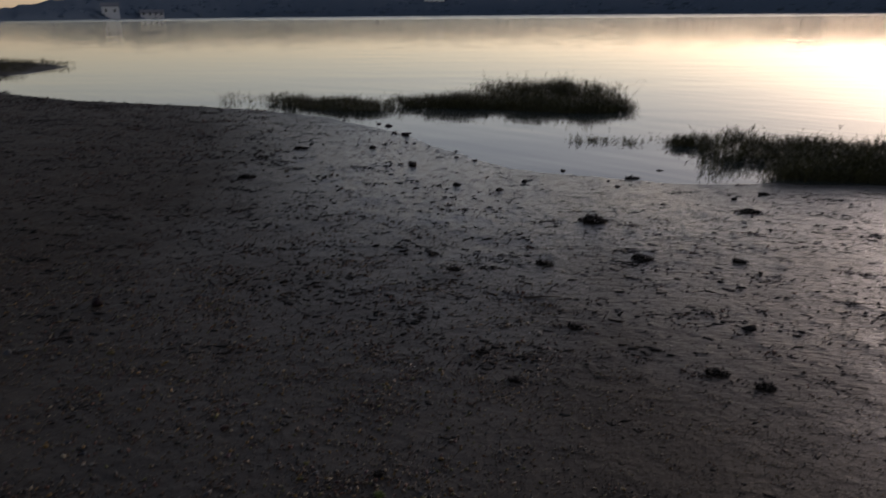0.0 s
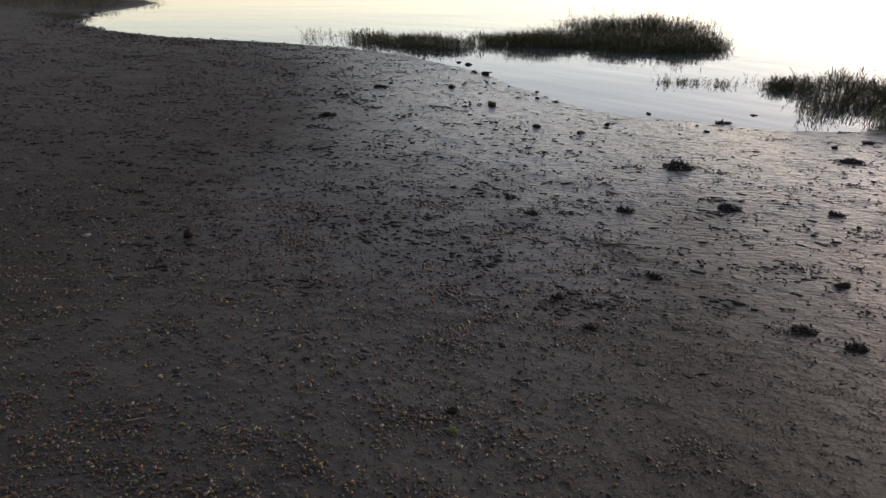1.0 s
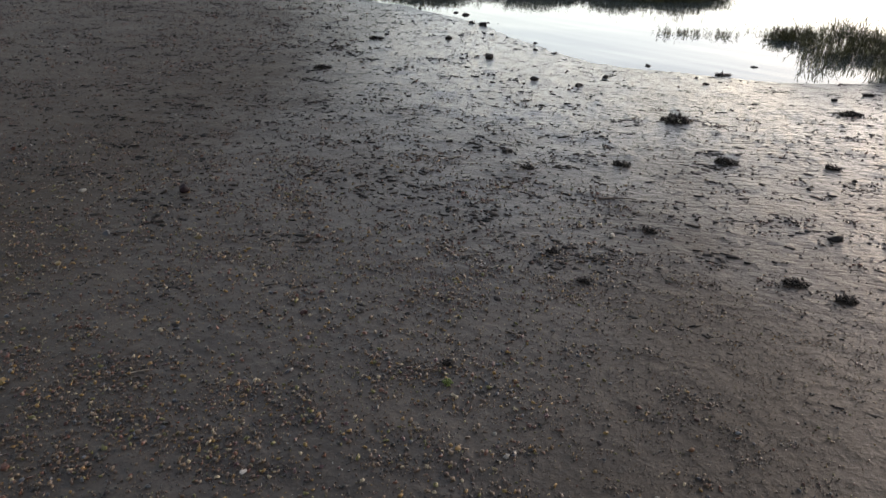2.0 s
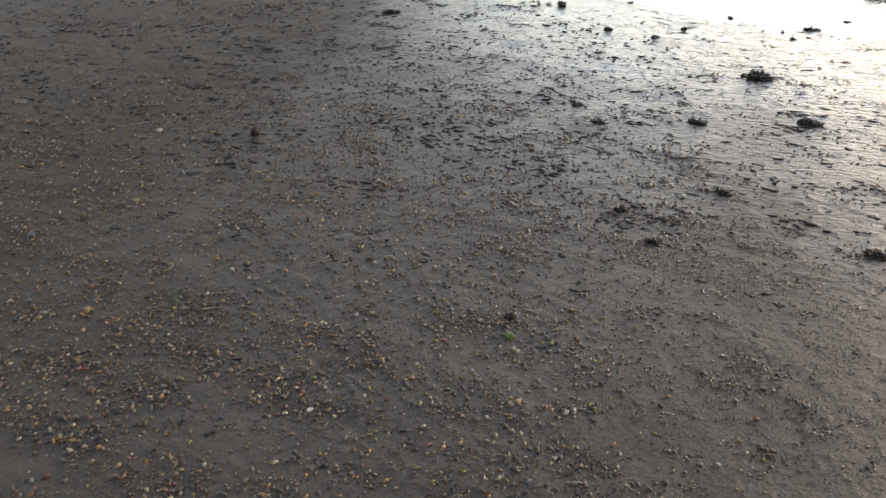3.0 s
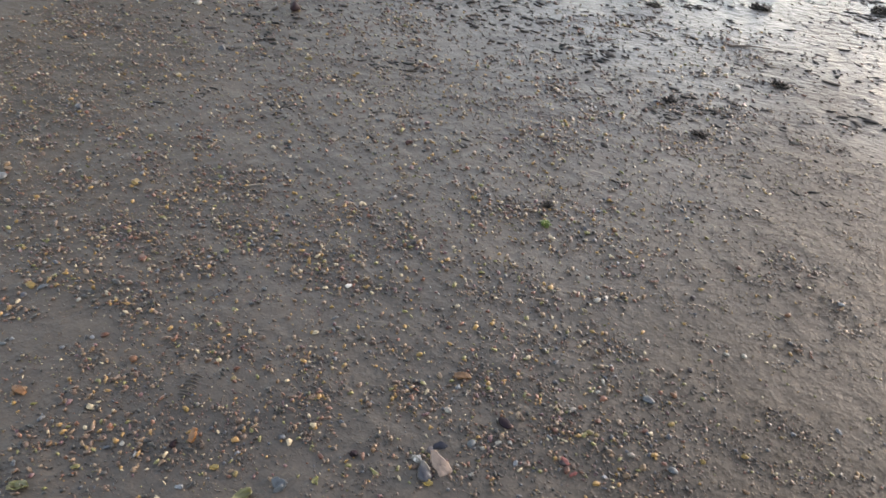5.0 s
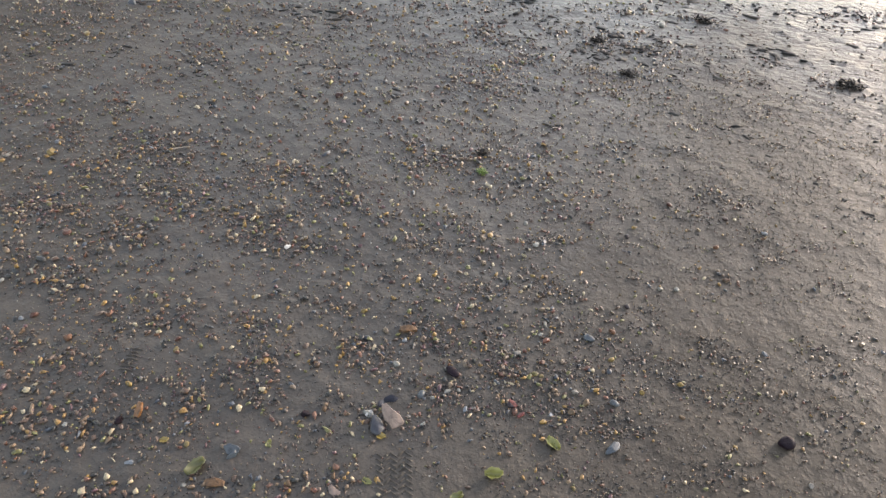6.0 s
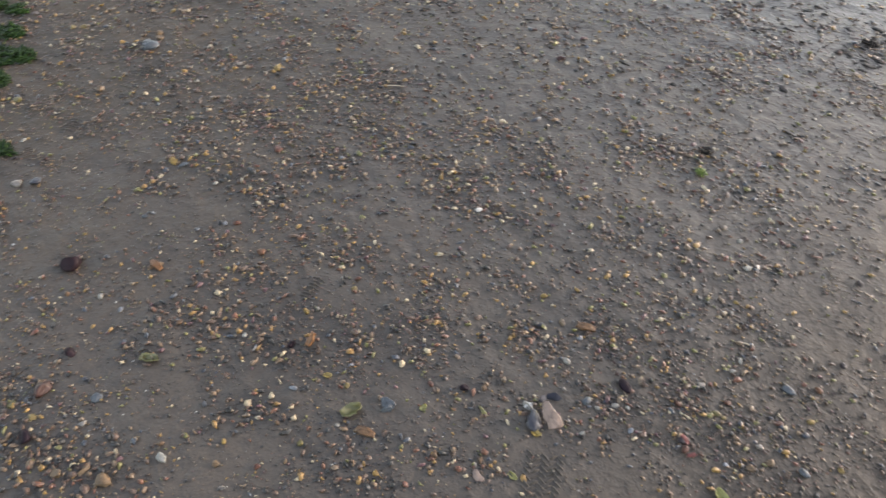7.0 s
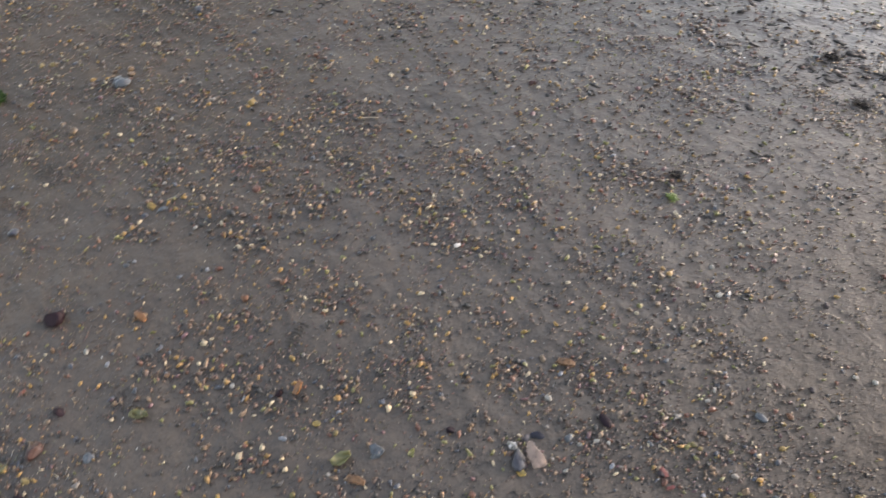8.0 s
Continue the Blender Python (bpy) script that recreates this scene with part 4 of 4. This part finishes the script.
plate("pottery_fragment", 0.352, 1.232, [(0.7 * p, 0.7 * q) for p, q in SLIVER], 5, 60, 14, 7, RED_CLAY, "small red pottery fragment among shingle", "potsherd")
plate("pottery_fragment", 0.378, 1.205, [(0.55 * p, 0.55 * q) for p, q in SLIVER], 4, -50, 10, 8, RED_CLAY, "thin red pottery fragment lying on mud", "potsherd")


def fallen_leaf(x, y, mm, turn, curl, mat, label):
    """A thin curled leaf or scrap of weed with a midrib, lying on the mud."""
    rng = np.random.default_rng(int(abs(x * 1000 + y * 77)))
    vs, nx, ny = [], 9, 7
    for i in range(nx):
        t = i / (nx - 1)
        half = (0.07 + 0.27 * math.sin(math.pi * (0.08 + 0.86 * t))) * rng.uniform(0.8, 1.15)
        for j in range(ny):
            q = j / (ny - 1) * 2 - 1
            z = 0.05 + curl * (0.32 * q * q + 0.30 * (t - 0.5) ** 2) + 0.05 * math.sin(7 * t + 3 * q + x * 40) - 0.03 * (1 - abs(q)) ** 3
            vs.append(((t - 0.5) * 1.1, q * half, max(z, 0.01)))
    i = np.arange(nx * ny).reshape(nx, ny)
    faces = np.stack([i[:-1, :-1], i[1:, :-1], i[1:, 1:], i[:-1, 1:]], -1).reshape(-1, 4)
    me = mesh_of("leaf", np.array(vs) * mm / 1000, faces)
    me.materials.append(mat)
    ob = new("leaf", me)
    ob.matrix_world = pose(x, y, float(ground_at(x, y)), 4, -3, turn)
    ob.modifiers.new("thick", "SOLIDIFY").thickness = 0.0006
    return tagged(ob, label, "leaf", "fallen leaves")


YELLOW_LEAF = leaf_material("yellow_leaf", (0.075, 0.072, 0.012), (0.115, 0.102, 0.020), 0.45, 0.4)
OLIVE_LEAF = leaf_material("olive_leaf", (0.045, 0.044, 0.015), (0.080, 0.072, 0.024), 0.45, 0.35)
GOLD_LEAF = leaf_material("gold_leaf", (0.13, 0.085, 0.013), (0.15, 0.097, 0.017), 0.45, 0.4)
for x, y, mm, turn, curl, mat, label in (
        (0.47, 1.15, 38, -35, 0.7, YELLOW_LEAF, "yellow-green curled leaf lying on mud"), (0.35, 1.03, 40, 15, 0.9, YELLOW_LEAF, "curled yellow-green leaf scrap on mud"),
        (0.28, 0.95, 34, 50, 0.6, YELLOW_LEAF, "pale yellow-green leaf lying on mud"), (-0.19, 0.95, 18, 80, 0.5, YELLOW_LEAF, "small yellow-green leaf on shingle"),
        (-0.325, 0.845, 46, 60, 0.8, OLIVE_LEAF, "wilted olive leaf film lying on shingle"), (0.062, 1.048, 22, 10, 0.6, GOLD_LEAF, "small golden leaf beside the potsherd"),
        (-0.435, 0.885, 20, 30, 0.6, GOLD_LEAF, "small golden leaf on shingle"), (-0.83, 0.665, 40, 25, 0.8, OLIVE_LEAF, "wilted olive leaf on shingle"),
        (0.07, 0.93, 22, -10, 0.5, YELLOW_LEAF, "small green-yellow leaf in a tread mark")):
    fallen_leaf(x, y, mm, turn, curl, mat, label)


# ---- seaweed ----
def weed_patch(x, y, mm, seed, mat, name, label, category, group, leaves, leaf, high):
    """A heap of short crinkled fronds lying on the beach."""
    rng = np.random.default_rng(seed)
    r = mm / 2000
    vs, fs, count = [], [], 0
    for _ in range(leaves):
        a, q = rng.uniform(0, 2 * np.pi), math.sqrt(rng.uniform(0, 1)) * r
        cx, cy = x + 1.25 * q * math.cos(a), y + 0.85 * q * math.sin(a)
        cz = float(rise(np.array(cx), np.array(cy))) + (1 - (q / r) ** 2) * high * rng.uniform(0.1, 1.0) + 0.002
        turn, ln, wd = rng.uniform(0, 2 * np.pi), leaf * rng.uniform(0.6, 1.7), leaf * rng.uniform(0.14, 0.36)
        tilt = rng.uniform(-0.5, 0.7)
        ux, uy, wx, wy = math.cos(turn), math.sin(turn), -math.sin(turn), math.cos(turn)
        for k in range(5):
            t = k / 4
            along, wide = (t - 0.3) * ln, wd * (0.35 + 1.1 * math.sin(math.pi * (0.12 + 0.8 * t))) / 2
            zz = cz + along * tilt + 0.18 * ln * math.sin(5 * t + a) * 0.5
            for s in (-1, 0, 1):
                ww = s * wide * (1 + 0.25 * math.sin(7 * t + s + a))
                vs.append((cx + ux * along + wx * ww, cy + uy * along + wy * ww, max(zz + abs(s) * 0.10 * wd * math.sin(9 * t + a), cz - 0.006)))
        for k in range(4):
            for s in range(2):
                b = count + 3 * k + s
                fs.append((b, b + 1, b + 4, b + 3))
        count += 15
    me = mesh_of(name, np.array(vs), np.array(fs))
    me.materials.append(mat)
    ob = new(name, me)
    thick = ob.modifiers.new("thick", "SOLIDIFY")
    thick.thickness = 0.0015
    return tagged(ob, label, category, group)


for k, (x, y, mm) in enumerate(WEED):
    weed_patch(x, y, mm * 0.8, 60 + k, SEAWEED, "brown_seaweed", "dark wet heap of brown seaweed on mud" if mm > 120 else "small dark scrap of brown seaweed on mud",
               "seaweed", "brown seaweed scraps", int(30 + mm * 0.5), 0.016 + mm * 0.00010, 0.004 + mm * (0.00014 if mm > 200 else 0.00009))
for k, (x, y, mm) in enumerate(GREEN):
    weed_patch(x - 0.03, y, mm * 1.1, 90 + k, GREENWEED if mm > 40 else SPRIG, "green_seaweed", "bright green leafy seaweed lying on shingle" if mm > 40 else "tiny bright green sprig of seaweed",
               "seaweed", "green seaweed tufts", int(26 + mm * 1.3), 0.022 if mm > 40 else 0.010, 0.018)


# ---- tread marks pressed into the mud ----
def tread_print(x, y, mm, turn, rows, label):
    me_v, me_f, count = [], [], 0
    for k in range(rows):
        oy = (k - rows / 2) * 0.011
        half = mm / 2000 * (0.7 + 0.3 * math.sin(2.1 * k + x * 9))
        for j in range(9):
            t = j / 8 * 2 - 1
            bend = 0.004 * math.cos(t * 1.4)
            hh = 0.0032 * (1 - t**4) + 0.0004
            for px, pz in ((-0.0042, -0.004), (-0.0016, hh), (0.0016, hh), (0.0042, -0.004)):
                me_v.append((t * half, oy + bend + px, pz))
        for j in range(8):
            for s in range(3):
                b = count + 4 * j + s
                me_f.append((b, b + 1, b + 5, b + 4))
        count += 36
    v = np.array(me_v)
    c, s = math.cos(radians(turn)), math.sin(radians(turn))
    v = np.stack([x + c * v[:, 0] - s * v[:, 1], y + s * v[:, 0] + c * v[:, 1], v[:, 2]], 1)
    v[:, 2] += ground_at(v[:, 0], v[:, 1])
    me = mesh_of("tread_print", v, np.array(me_f))
    add_values(me, "wet", np.zeros(len(v)))
    add_values(me, "damp", np.full(len(v), 0.5))
    me.materials.append(MUD)
    tagged(new("tread_print", me), label, "footprint", "tread marks")


def herringbone_print(x, y, columns, rows, turn, label):
    """Ridges between the slanting lugs of a boot sole, their slant changing from column to column."""
    vs, fs, count = [], [], 0
    for c in range(columns):
        for k in range(rows):
            slant = radians(38 if c % 2 else -38)
            cx, cy = (c - (columns - 1) / 2) * 0.017, (k - (rows - 1) / 2) * 0.014 + (0.004 if c % 2 else 0)
            ux, uy = math.cos(slant), math.sin(slant)
            for j in range(5):
                t = (j / 4 * 2 - 1) * 0.0115
                hh = 0.0040 * (1 - (j / 2 - 1) ** 4) * (0.7 + 0.3 * math.sin(3.1 * k + 1.7 * c)) + 0.0003
                for o, z in ((-0.0040, -0.004), (-0.0012, hh), (0.0012, hh), (0.0040, -0.004)):
                    vs.append((cx + ux * t - uy * o, cy + uy * t + ux * o, z))
            for j in range(4):
                for q in range(3):
                    b = count + 4 * j + q
                    fs.append((b, b + 1, b + 5, b + 4))
            count += 20
    v = np.array(vs)
    c, q = math.cos(radians(turn)), math.sin(radians(turn))
    v = np.stack([x + c * v[:, 0] - q * v[:, 1], y + q * v[:, 0] + c * v[:, 1], v[:, 2]], 1)
    v[:, 2] += ground_at(v[:, 0], v[:, 1])
    me = mesh_of("tread_print", v, np.array(fs))
    add_values(me, "wet", np.zeros(len(v)))
    add_values(me, "damp", np.full(len(v), 0.6))
    me.materials.append(MUD)
    tagged(new("tread_print", me), label, "footprint", "tread marks")


for (x, y, mm), turn, rows in zip(PRINT, (8, 20, 60, 15), (7, 6, 5, 6)):
    tread_print(x, y, mm * 0.75, turn, rows, "faint ribbed shoe tread mark pressed in mud")
herringbone_print(0.125, 0.965, 5, 8, 20, "herringbone boot tread mark pressed in mud")


# ---- twigs ----
TWIGBARK = stone_material("wet_twig", [(0, (0.06, 0.045, 0.035)), (0.6, (0.20, 0.16, 0.12))], 0.6, False)


def twig(x, y, ln, turn, tip, thick):
    bm = bmesh.new()
    loops = []
    for k in range(7):
        t = k / 6
        loops.append([bm.verts.new((t * ln, thick * (1 - 0.6 * t) * math.cos(a) + 0.06 * ln * math.sin(3 * t), thick * (1 - 0.6 * t) * math.sin(a))) for a in (0, 1.26, 2.51, 3.77, 5.03)])
    for a, b in zip(loops[:-1], loops[1:]):
        for k in range(5):
            bm.faces.new((a[k], a[(k + 1) % 5], b[(k + 1) % 5], b[k]))
    bm.faces.new(loops[0][::-1])
    bm.faces.new(loops[-1])
    me = bpy.data.meshes.new("twig")
    bm.normal_update()
    bm.to_mesh(me)
    bm.free()
    me.materials.append(TWIGBARK)
    ob = new("twig", me)
    ob.matrix_world = pose(x, y, float(ground_at(x, y)) + thick * 0.6, 0, -tip, turn)
    tagged(ob, "short dark broken twig lying on shingle", "twig", "twigs")


twig(-1.09, 1.93, 0.085, 12, 3, 0.003)
twig(-1.06, 1.90, 0.075, 25, 5, 0.0025)
twig(-1.05, 1.93, 0.05, 130, 30, 0.003)
twig(0.52, 3.93, 0.20, 5, 1, 0.006)
twig(-2.0, 1.42, 0.05, 30, 4, 0.002)


# ---- loose pebbles near the path, each a thing ----
def stony(x, y):
    """How much shingle lies here, 0 to 1: broad patches, drawn out along the shore into thin strings."""
    d = shore_distance(x, y)
    patch = smooth(0.32, 0.66, fbm(x * 1.6, y * 2.8, 51, 2))
    string = smooth(0.46, 0.64, fbm(x * 5.5, y * 13, 52, 3))
    return (0.24 + 0.28 * patch + 0.48 * string * (0.4 + 0.6 * patch)) * (1 - 0.6 * wet_mud(x, y, d)) * smooth(0.0, 0.4, d)


def strewn(rng, count, x0, x1, y0, y1, weight):
    """Places thrown over a stretch of the plan, thinned by a weight."""
    x, y = np.empty(0), np.empty(0)
    while len(x) < count:
        cx, cy = rng.uniform(x0, x1, count * 2), rng.uniform(y0, y1, count * 2)
        keep = rng.uniform(0, 1, count * 2) < weight(cx, cy)
        x, y = np.append(x, cx[keep]), np.append(y, cy[keep])
    return x[:count], y[:count]


def build_loose_pebbles():
    rng = np.random.default_rng(77)
    x, y = strewn(rng, 290, -1.9, 1.0, 0.4, 2.6, stony)
    looks = [("cream", "small cream pebble bedded in grey mud", 2), ("red", "small dull red pebble among shingle", 2), ("ochre", "small ochre pebble bedded in grey mud", 3),
             ("tan", "small tan pebble among shingle", 4), ("slate", "small smooth slate-blue pebble", 2)]
    odds = np.array([w for *_, w in looks], float)
    shapes = {}
    for n, (kind, _, _) in enumerate(looks):
        for s in range(4):
            me = stone_mesh("pebble", 300 + 10 * n + s, rng.uniform(0.5, 0.8), rng.uniform(1.1, 1.6), 0.2, rng.integers(1, 5), 2)
            me.materials.append(STONE[kind])
            shapes[n, s] = me
    for k in range(len(x)):
        n = int(rng.choice(len(looks), p=odds / odds.sum()))
        lay("pebble", shapes[n, int(rng.integers(4))], x[k], y[k], rng.uniform(0.008, 0.018), rng.uniform(0, 360), 0.28, looks[n][1], "pebble", looks[n][0] + " pebbles", rng.uniform(-15, 15))


build_loose_pebbles()


# ---- grit, shell bits and mud crumbs, past counting ----
def strew(name, mat, x, y, size, seed, flat, label, category, level=1, sink=0.2, rough=0.22, wide=0.0, tilt=0.3):
    """One joined mesh of many small lumpy grains lying on the beach."""
    rng = np.random.default_rng(seed)
    v0, f0 = ball(level)
    n, m = len(x), len(v0)
    shapes = []
    for _ in range(40):
        s = v0 + (rng.normal(0, 0.17, v0.shape).clip(-0.4, 0.4) if level in (0, "chip") else 0)
        for _ in range(2 if level in (0, "chip") else 4):          # broken faces
            w = rng.normal(size=3)
            w /= np.linalg.norm(w)
            s = s - np.maximum(s @ w - rng.uniform(0.22, 0.7), 0)[:, None] * w
        s = s * (1 + rough * rng.normal(size=(m, 1)).clip(-1.6, 1.6)) * [rng.uniform(0.9, 1.6 + wide), rng.uniform(0.6, 1.0), flat * rng.uniform(0.6, 1.3)]
        lean = rng.normal(0, tilt)
        c, q = math.cos(lean), math.sin(lean)
        shapes.append(np.stack([s[:, 0], c * s[:, 1] - q * s[:, 2], q * s[:, 1] + c * s[:, 2]], 1))
    shapes = np.array(shapes)[rng.integers(0, 40, n)] * (size / 2)[:, None, None]
    a = rng.uniform(0, 2 * np.pi, n) if wide == 0 else rng.normal(0, 0.5, n)
    c, s = np.cos(a)[:, None], np.sin(a)[:, None]
    px, py = c * shapes[:, :, 0] - s * shapes[:, :, 1], s * shapes[:, :, 0] + c * shapes[:, :, 1]
    z = ground_at(x, y) + size / 2 * flat * (1 - 2 * sink)
    v = np.stack([px + x[:, None], py + y[:, None], shapes[:, :, 2] + z[:, None]], -1).reshape(-1, 3)
    f = (f0[None] + (np.arange(n) * m)[:, None, None]).reshape(-1, 3)
    me = mesh_of(name, v, f, False)
    me.materials.append(mat)
    return tagged(new(name, me), label, category, kind="stuff")


def build_grit():
    rng = np.random.default_rng(9)

    def middling(x, y):
        return (0.25 + 0.75 * stony(x, y)) * (1 - 0.85 * wet_mud(x, y, shore_distance(x, y)))

    def evenly(x, y):
        return (0.35 + 0.65 * stony(x, y)) * (1 - 0.75 * wet_mud(x, y, shore_distance(x, y))) * (1 - 0.35 * smooth(0.15, 1.0, x))

    def crumbs(x, y):
        d = shore_distance(x, y)
        return (0.22 + 0.78 * smooth(0.46, 0.62, fbm(x * 1.9, y * 4.2, 71, 3))) * smooth(-0.35, 0.15, d) * (0.25 + 0.75 * wet_mud(x, y, d) * smooth(0.3, 0.6, fbm(x * 5, y * 8, 72, 2)))

    def grains(count, low, high, *area, weight=stony, power=2.2, clump=0.65, spread=0.024, family=14):
        """Most grains lie in small families that the tide left together, the rest singly."""
        x, y = strewn(rng, count, *area, weight)
        px, py = strewn(rng, max(count // family, 1), *area, weight)
        born = rng.choice(len(px), count, p=(w := rng.exponential(1.0, len(px))) / w.sum())
        own = rng.uniform(0.5, 1.5, len(px))[born] * spread
        kin = rng.uniform(0, 1, count) < clump
        x = np.where(kin, px[born] + rng.normal(0, 1.3, count) * own, x)
        y = np.where(kin, py[born] + rng.normal(0, 0.7, count) * own, y)
        size = low + (high - low) * rng.uniform(0, 1, count) ** power
        return x, y, size * np.where(kin, rng.uniform(0.8, 1.2, len(px))[born], 1.0) * (1 - 0.25 * smooth(0.1, 0.8, x) * smooth(3.5, 2.5, y))

    def strings(x, y):
        d = shore_distance(x, y)
        return (0.12 + 0.88 * smooth(0.48, 0.66, fbm(x * 3.2, y * 9, 81, 3))) * smooth(-0.1, 0.3, d)

    def strings_dry(x, y):
        return strings(x, y) * (1 - 0.93 * wet_mud(x, y, shore_distance(x, y)))

    def upper(x, y):
        return stony(x, y) * (1 - 0.9 * wet_mud(x, y, shore_distance(x, y)))

    def heaped(heaps, share):
        """Grains of little heaps, thickest in their middles."""
        heaps = np.array(heaps, float)
        count = (heaps[:, 2] ** 1.5 * share / 7).astype(int)
        x, y, wide = (np.repeat(heaps[:, k], count) for k in range(3))
        n = len(x)
        return x + rng.normal(0, 0.75, n) * wide / 1000, y + rng.normal(0, 0.42, n) * wide / 1000, n

    HEAPS = HEAP_A + HEAP_B + HEAP_C + HEAP_D + HEAP_E + HEAP_F + HEAP_G
    hx, hy, n = heaped(HEAPS, 1.1)
    # black grains: dark wet grit, and painted shade in the gaps between stones
    strew("grit", GRIT_GAP_SHADE, hx, hy, 0.0025 + 0.0055 * rng.uniform(0, 1, n) ** 2, 23, 0.5, "fine black grit under the shingle heaps, also painting the shade in their gaps", "grit", 0, 0.15, 0.3)
    hx, hy, n = heaped(HEAPS, 0.62)
    strew("shingle", WARM_GRIT, hx, hy, 0.003 + (0.0165 - 0.006 * smooth(-0.3, 0.3, hx)) * rng.uniform(0, 1, n) ** 2.6, 21, 0.55, "small heaps of mixed shingle on mud", "shingle", "chip", 0.14, 0.12, tilt=0.5)
    # many lesser heaps that the tide left between them
    lx, ly = strewn(rng, 260, -3.0, 1.6, 0.3, 3.4, stony)
    lesser = np.stack([lx, ly, rng.uniform(14, 50, 260)], 1)
    hx, hy, n = heaped(lesser, 1.0)
    # here too the black grains double as shade between the stones
    strew("grit", GRIT_GAP_SHADE, hx, hy, 0.002 + 0.004 * rng.uniform(0, 1, n) ** 2, 24, 0.6, "fine black grit under the lesser heaps, also painting the shade in their gaps", "grit", 0, 0.15, 0.3)
    hx, hy, n = heaped(lesser, 0.65)
    strew("shingle", WARM_GRIT, hx, hy, 0.003 + 0.0095 * rng.uniform(0, 1, n) ** 2.8, 22, 0.55, "little heaps of ochre and brown shingle", "shingle", "chip", 0.14, 0.12, tilt=0.5)

    near, middle, far = (-3.0, 2.2, 0.2, 3.0), (-5.6, 2.6, 3.0, 6.0), (-14.0, 3.4, 6.0, 17.0)
    strew("shingle", GRIT, *grains(13000, 0.0045, 0.016, *near, weight=evenly, power=2.7, clump=0.6, spread=0.03), 1, 0.62, "mixed brown, tan and grey shingle on mud", "shingle", "chip", 0.2, 0.12, tilt=0.4)
    strew("shingle", GRIT, *grains(11000, 0.006, 0.019, -3.2, 0.7, 1.2, 4.2, weight=evenly, power=2.2, clump=0.5, spread=0.05), 27, 0.66, "brown and dark shingle over the middle beach", "shingle", "chip", 0.2, 0.12, tilt=0.4)
    strew("grit", GRIT, *grains(26000, 0.0045, 0.0105, *near, clump=0.5), 2, 0.62, "fine mixed grit over wet grey mud", "grit", 0, 0.15, 0.2)
    strew("grit", GRIT, *grains(26000, 0.003, 0.0085, *near, clump=0.7), 12, 0.6, "fine angular grit over wet grey mud", "grit", 0, 0.15, 0.25)
    strew("shell_grit", SHELLS, *grains(2300, 0.002, 0.0070, *near, clump=0.3, power=2.6), 3, 0.35, "white broken shell crumbs on mud", "shell grit", 0, 0.1, 0.3)
    strew("grit", FAR_GRIT, *grains(19000, 0.005, 0.019, *middle, spread=0.04, weight=middling), 4, 0.6, "coarse mixed grit over dark mud", "grit", "chip", 0.25, 0.12)
    strew("shell_grit", SHELLS, *grains(2200, 0.005, 0.012, *middle), 5, 0.4, "white broken shell crumbs on dark mud", "shell grit", 0, 0.1, 0.3)
    strew("shingle", FAR_GRIT, *grains(15000, 0.010, 0.042, *far, spread=0.09, weight=upper), 6, 0.45, "dark stony shingle towards the water's edge", "shingle", "chip", 0.22, 0.14)
    strew("mud_crumbs", LUMPS, *grains(9500, 0.006, 0.040, -3.5, 4.6, 2.2, 10.5, weight=crumbs, power=3.4, spread=0.05), 7, 0.19, "dark crumbs and worm casts on glossy mud", "mud crumbs", "chip", 0.40, 0.12, 1.2, 0.08)
    strew("mud_crumbs", LUMPS, *grains(11000, 0.008, 0.042, -11.0, 2.0, 3.2, 14.5, weight=strings_dry, power=3, spread=0.07), 8, 0.30, "dark strings of mud crumbs across the beach", "mud crumbs", "chip", 0.36, 0.12, 0.7, 0.08)

    def edge(x, y):
        d = shore_distance(x, y)
        return smooth(-0.25, 0.05, d) * smooth(1.6, 0.2, d) * (0.06 + 0.94 * smooth(-2.5, -6.0, x)) * (0.3 + 0.7 * smooth(0.4, 0.6, fbm(x * 1.5, y * 1.5, 91, 2)))

    strew("shingle", LUMPS, *grains(2600, 0.015, 0.065, -15.0, 0.4, 7.5, 19.0, weight=edge, power=3.5, spread=0.15, clump=0.4), 25, 0.42, "dark stones and clods along the waterline", "shingle", "chip", 0.2, 0.15)

    def lumpy(x, y):
        d = shore_distance(x, y)
        return smooth(0.1, 0.6, d) * (1 - 0.9 * wet_mud(x, y, d)) * (0.15 + 0.85 * smooth(0.42, 0.6, fbm(x * 2.2, y * 4.5, 92, 3)))

    strew("mud_crumbs", LUMPS, *grains(9500, 0.010, 0.044, -9.0, 1.0, 3.0, 12.5, weight=lumpy, power=2.6, spread=0.08), 26, 0.34, "low dark lumps of mud on the upper beach", "mud crumbs", "chip", 0.36, 0.15, 0.5)


build_grit()
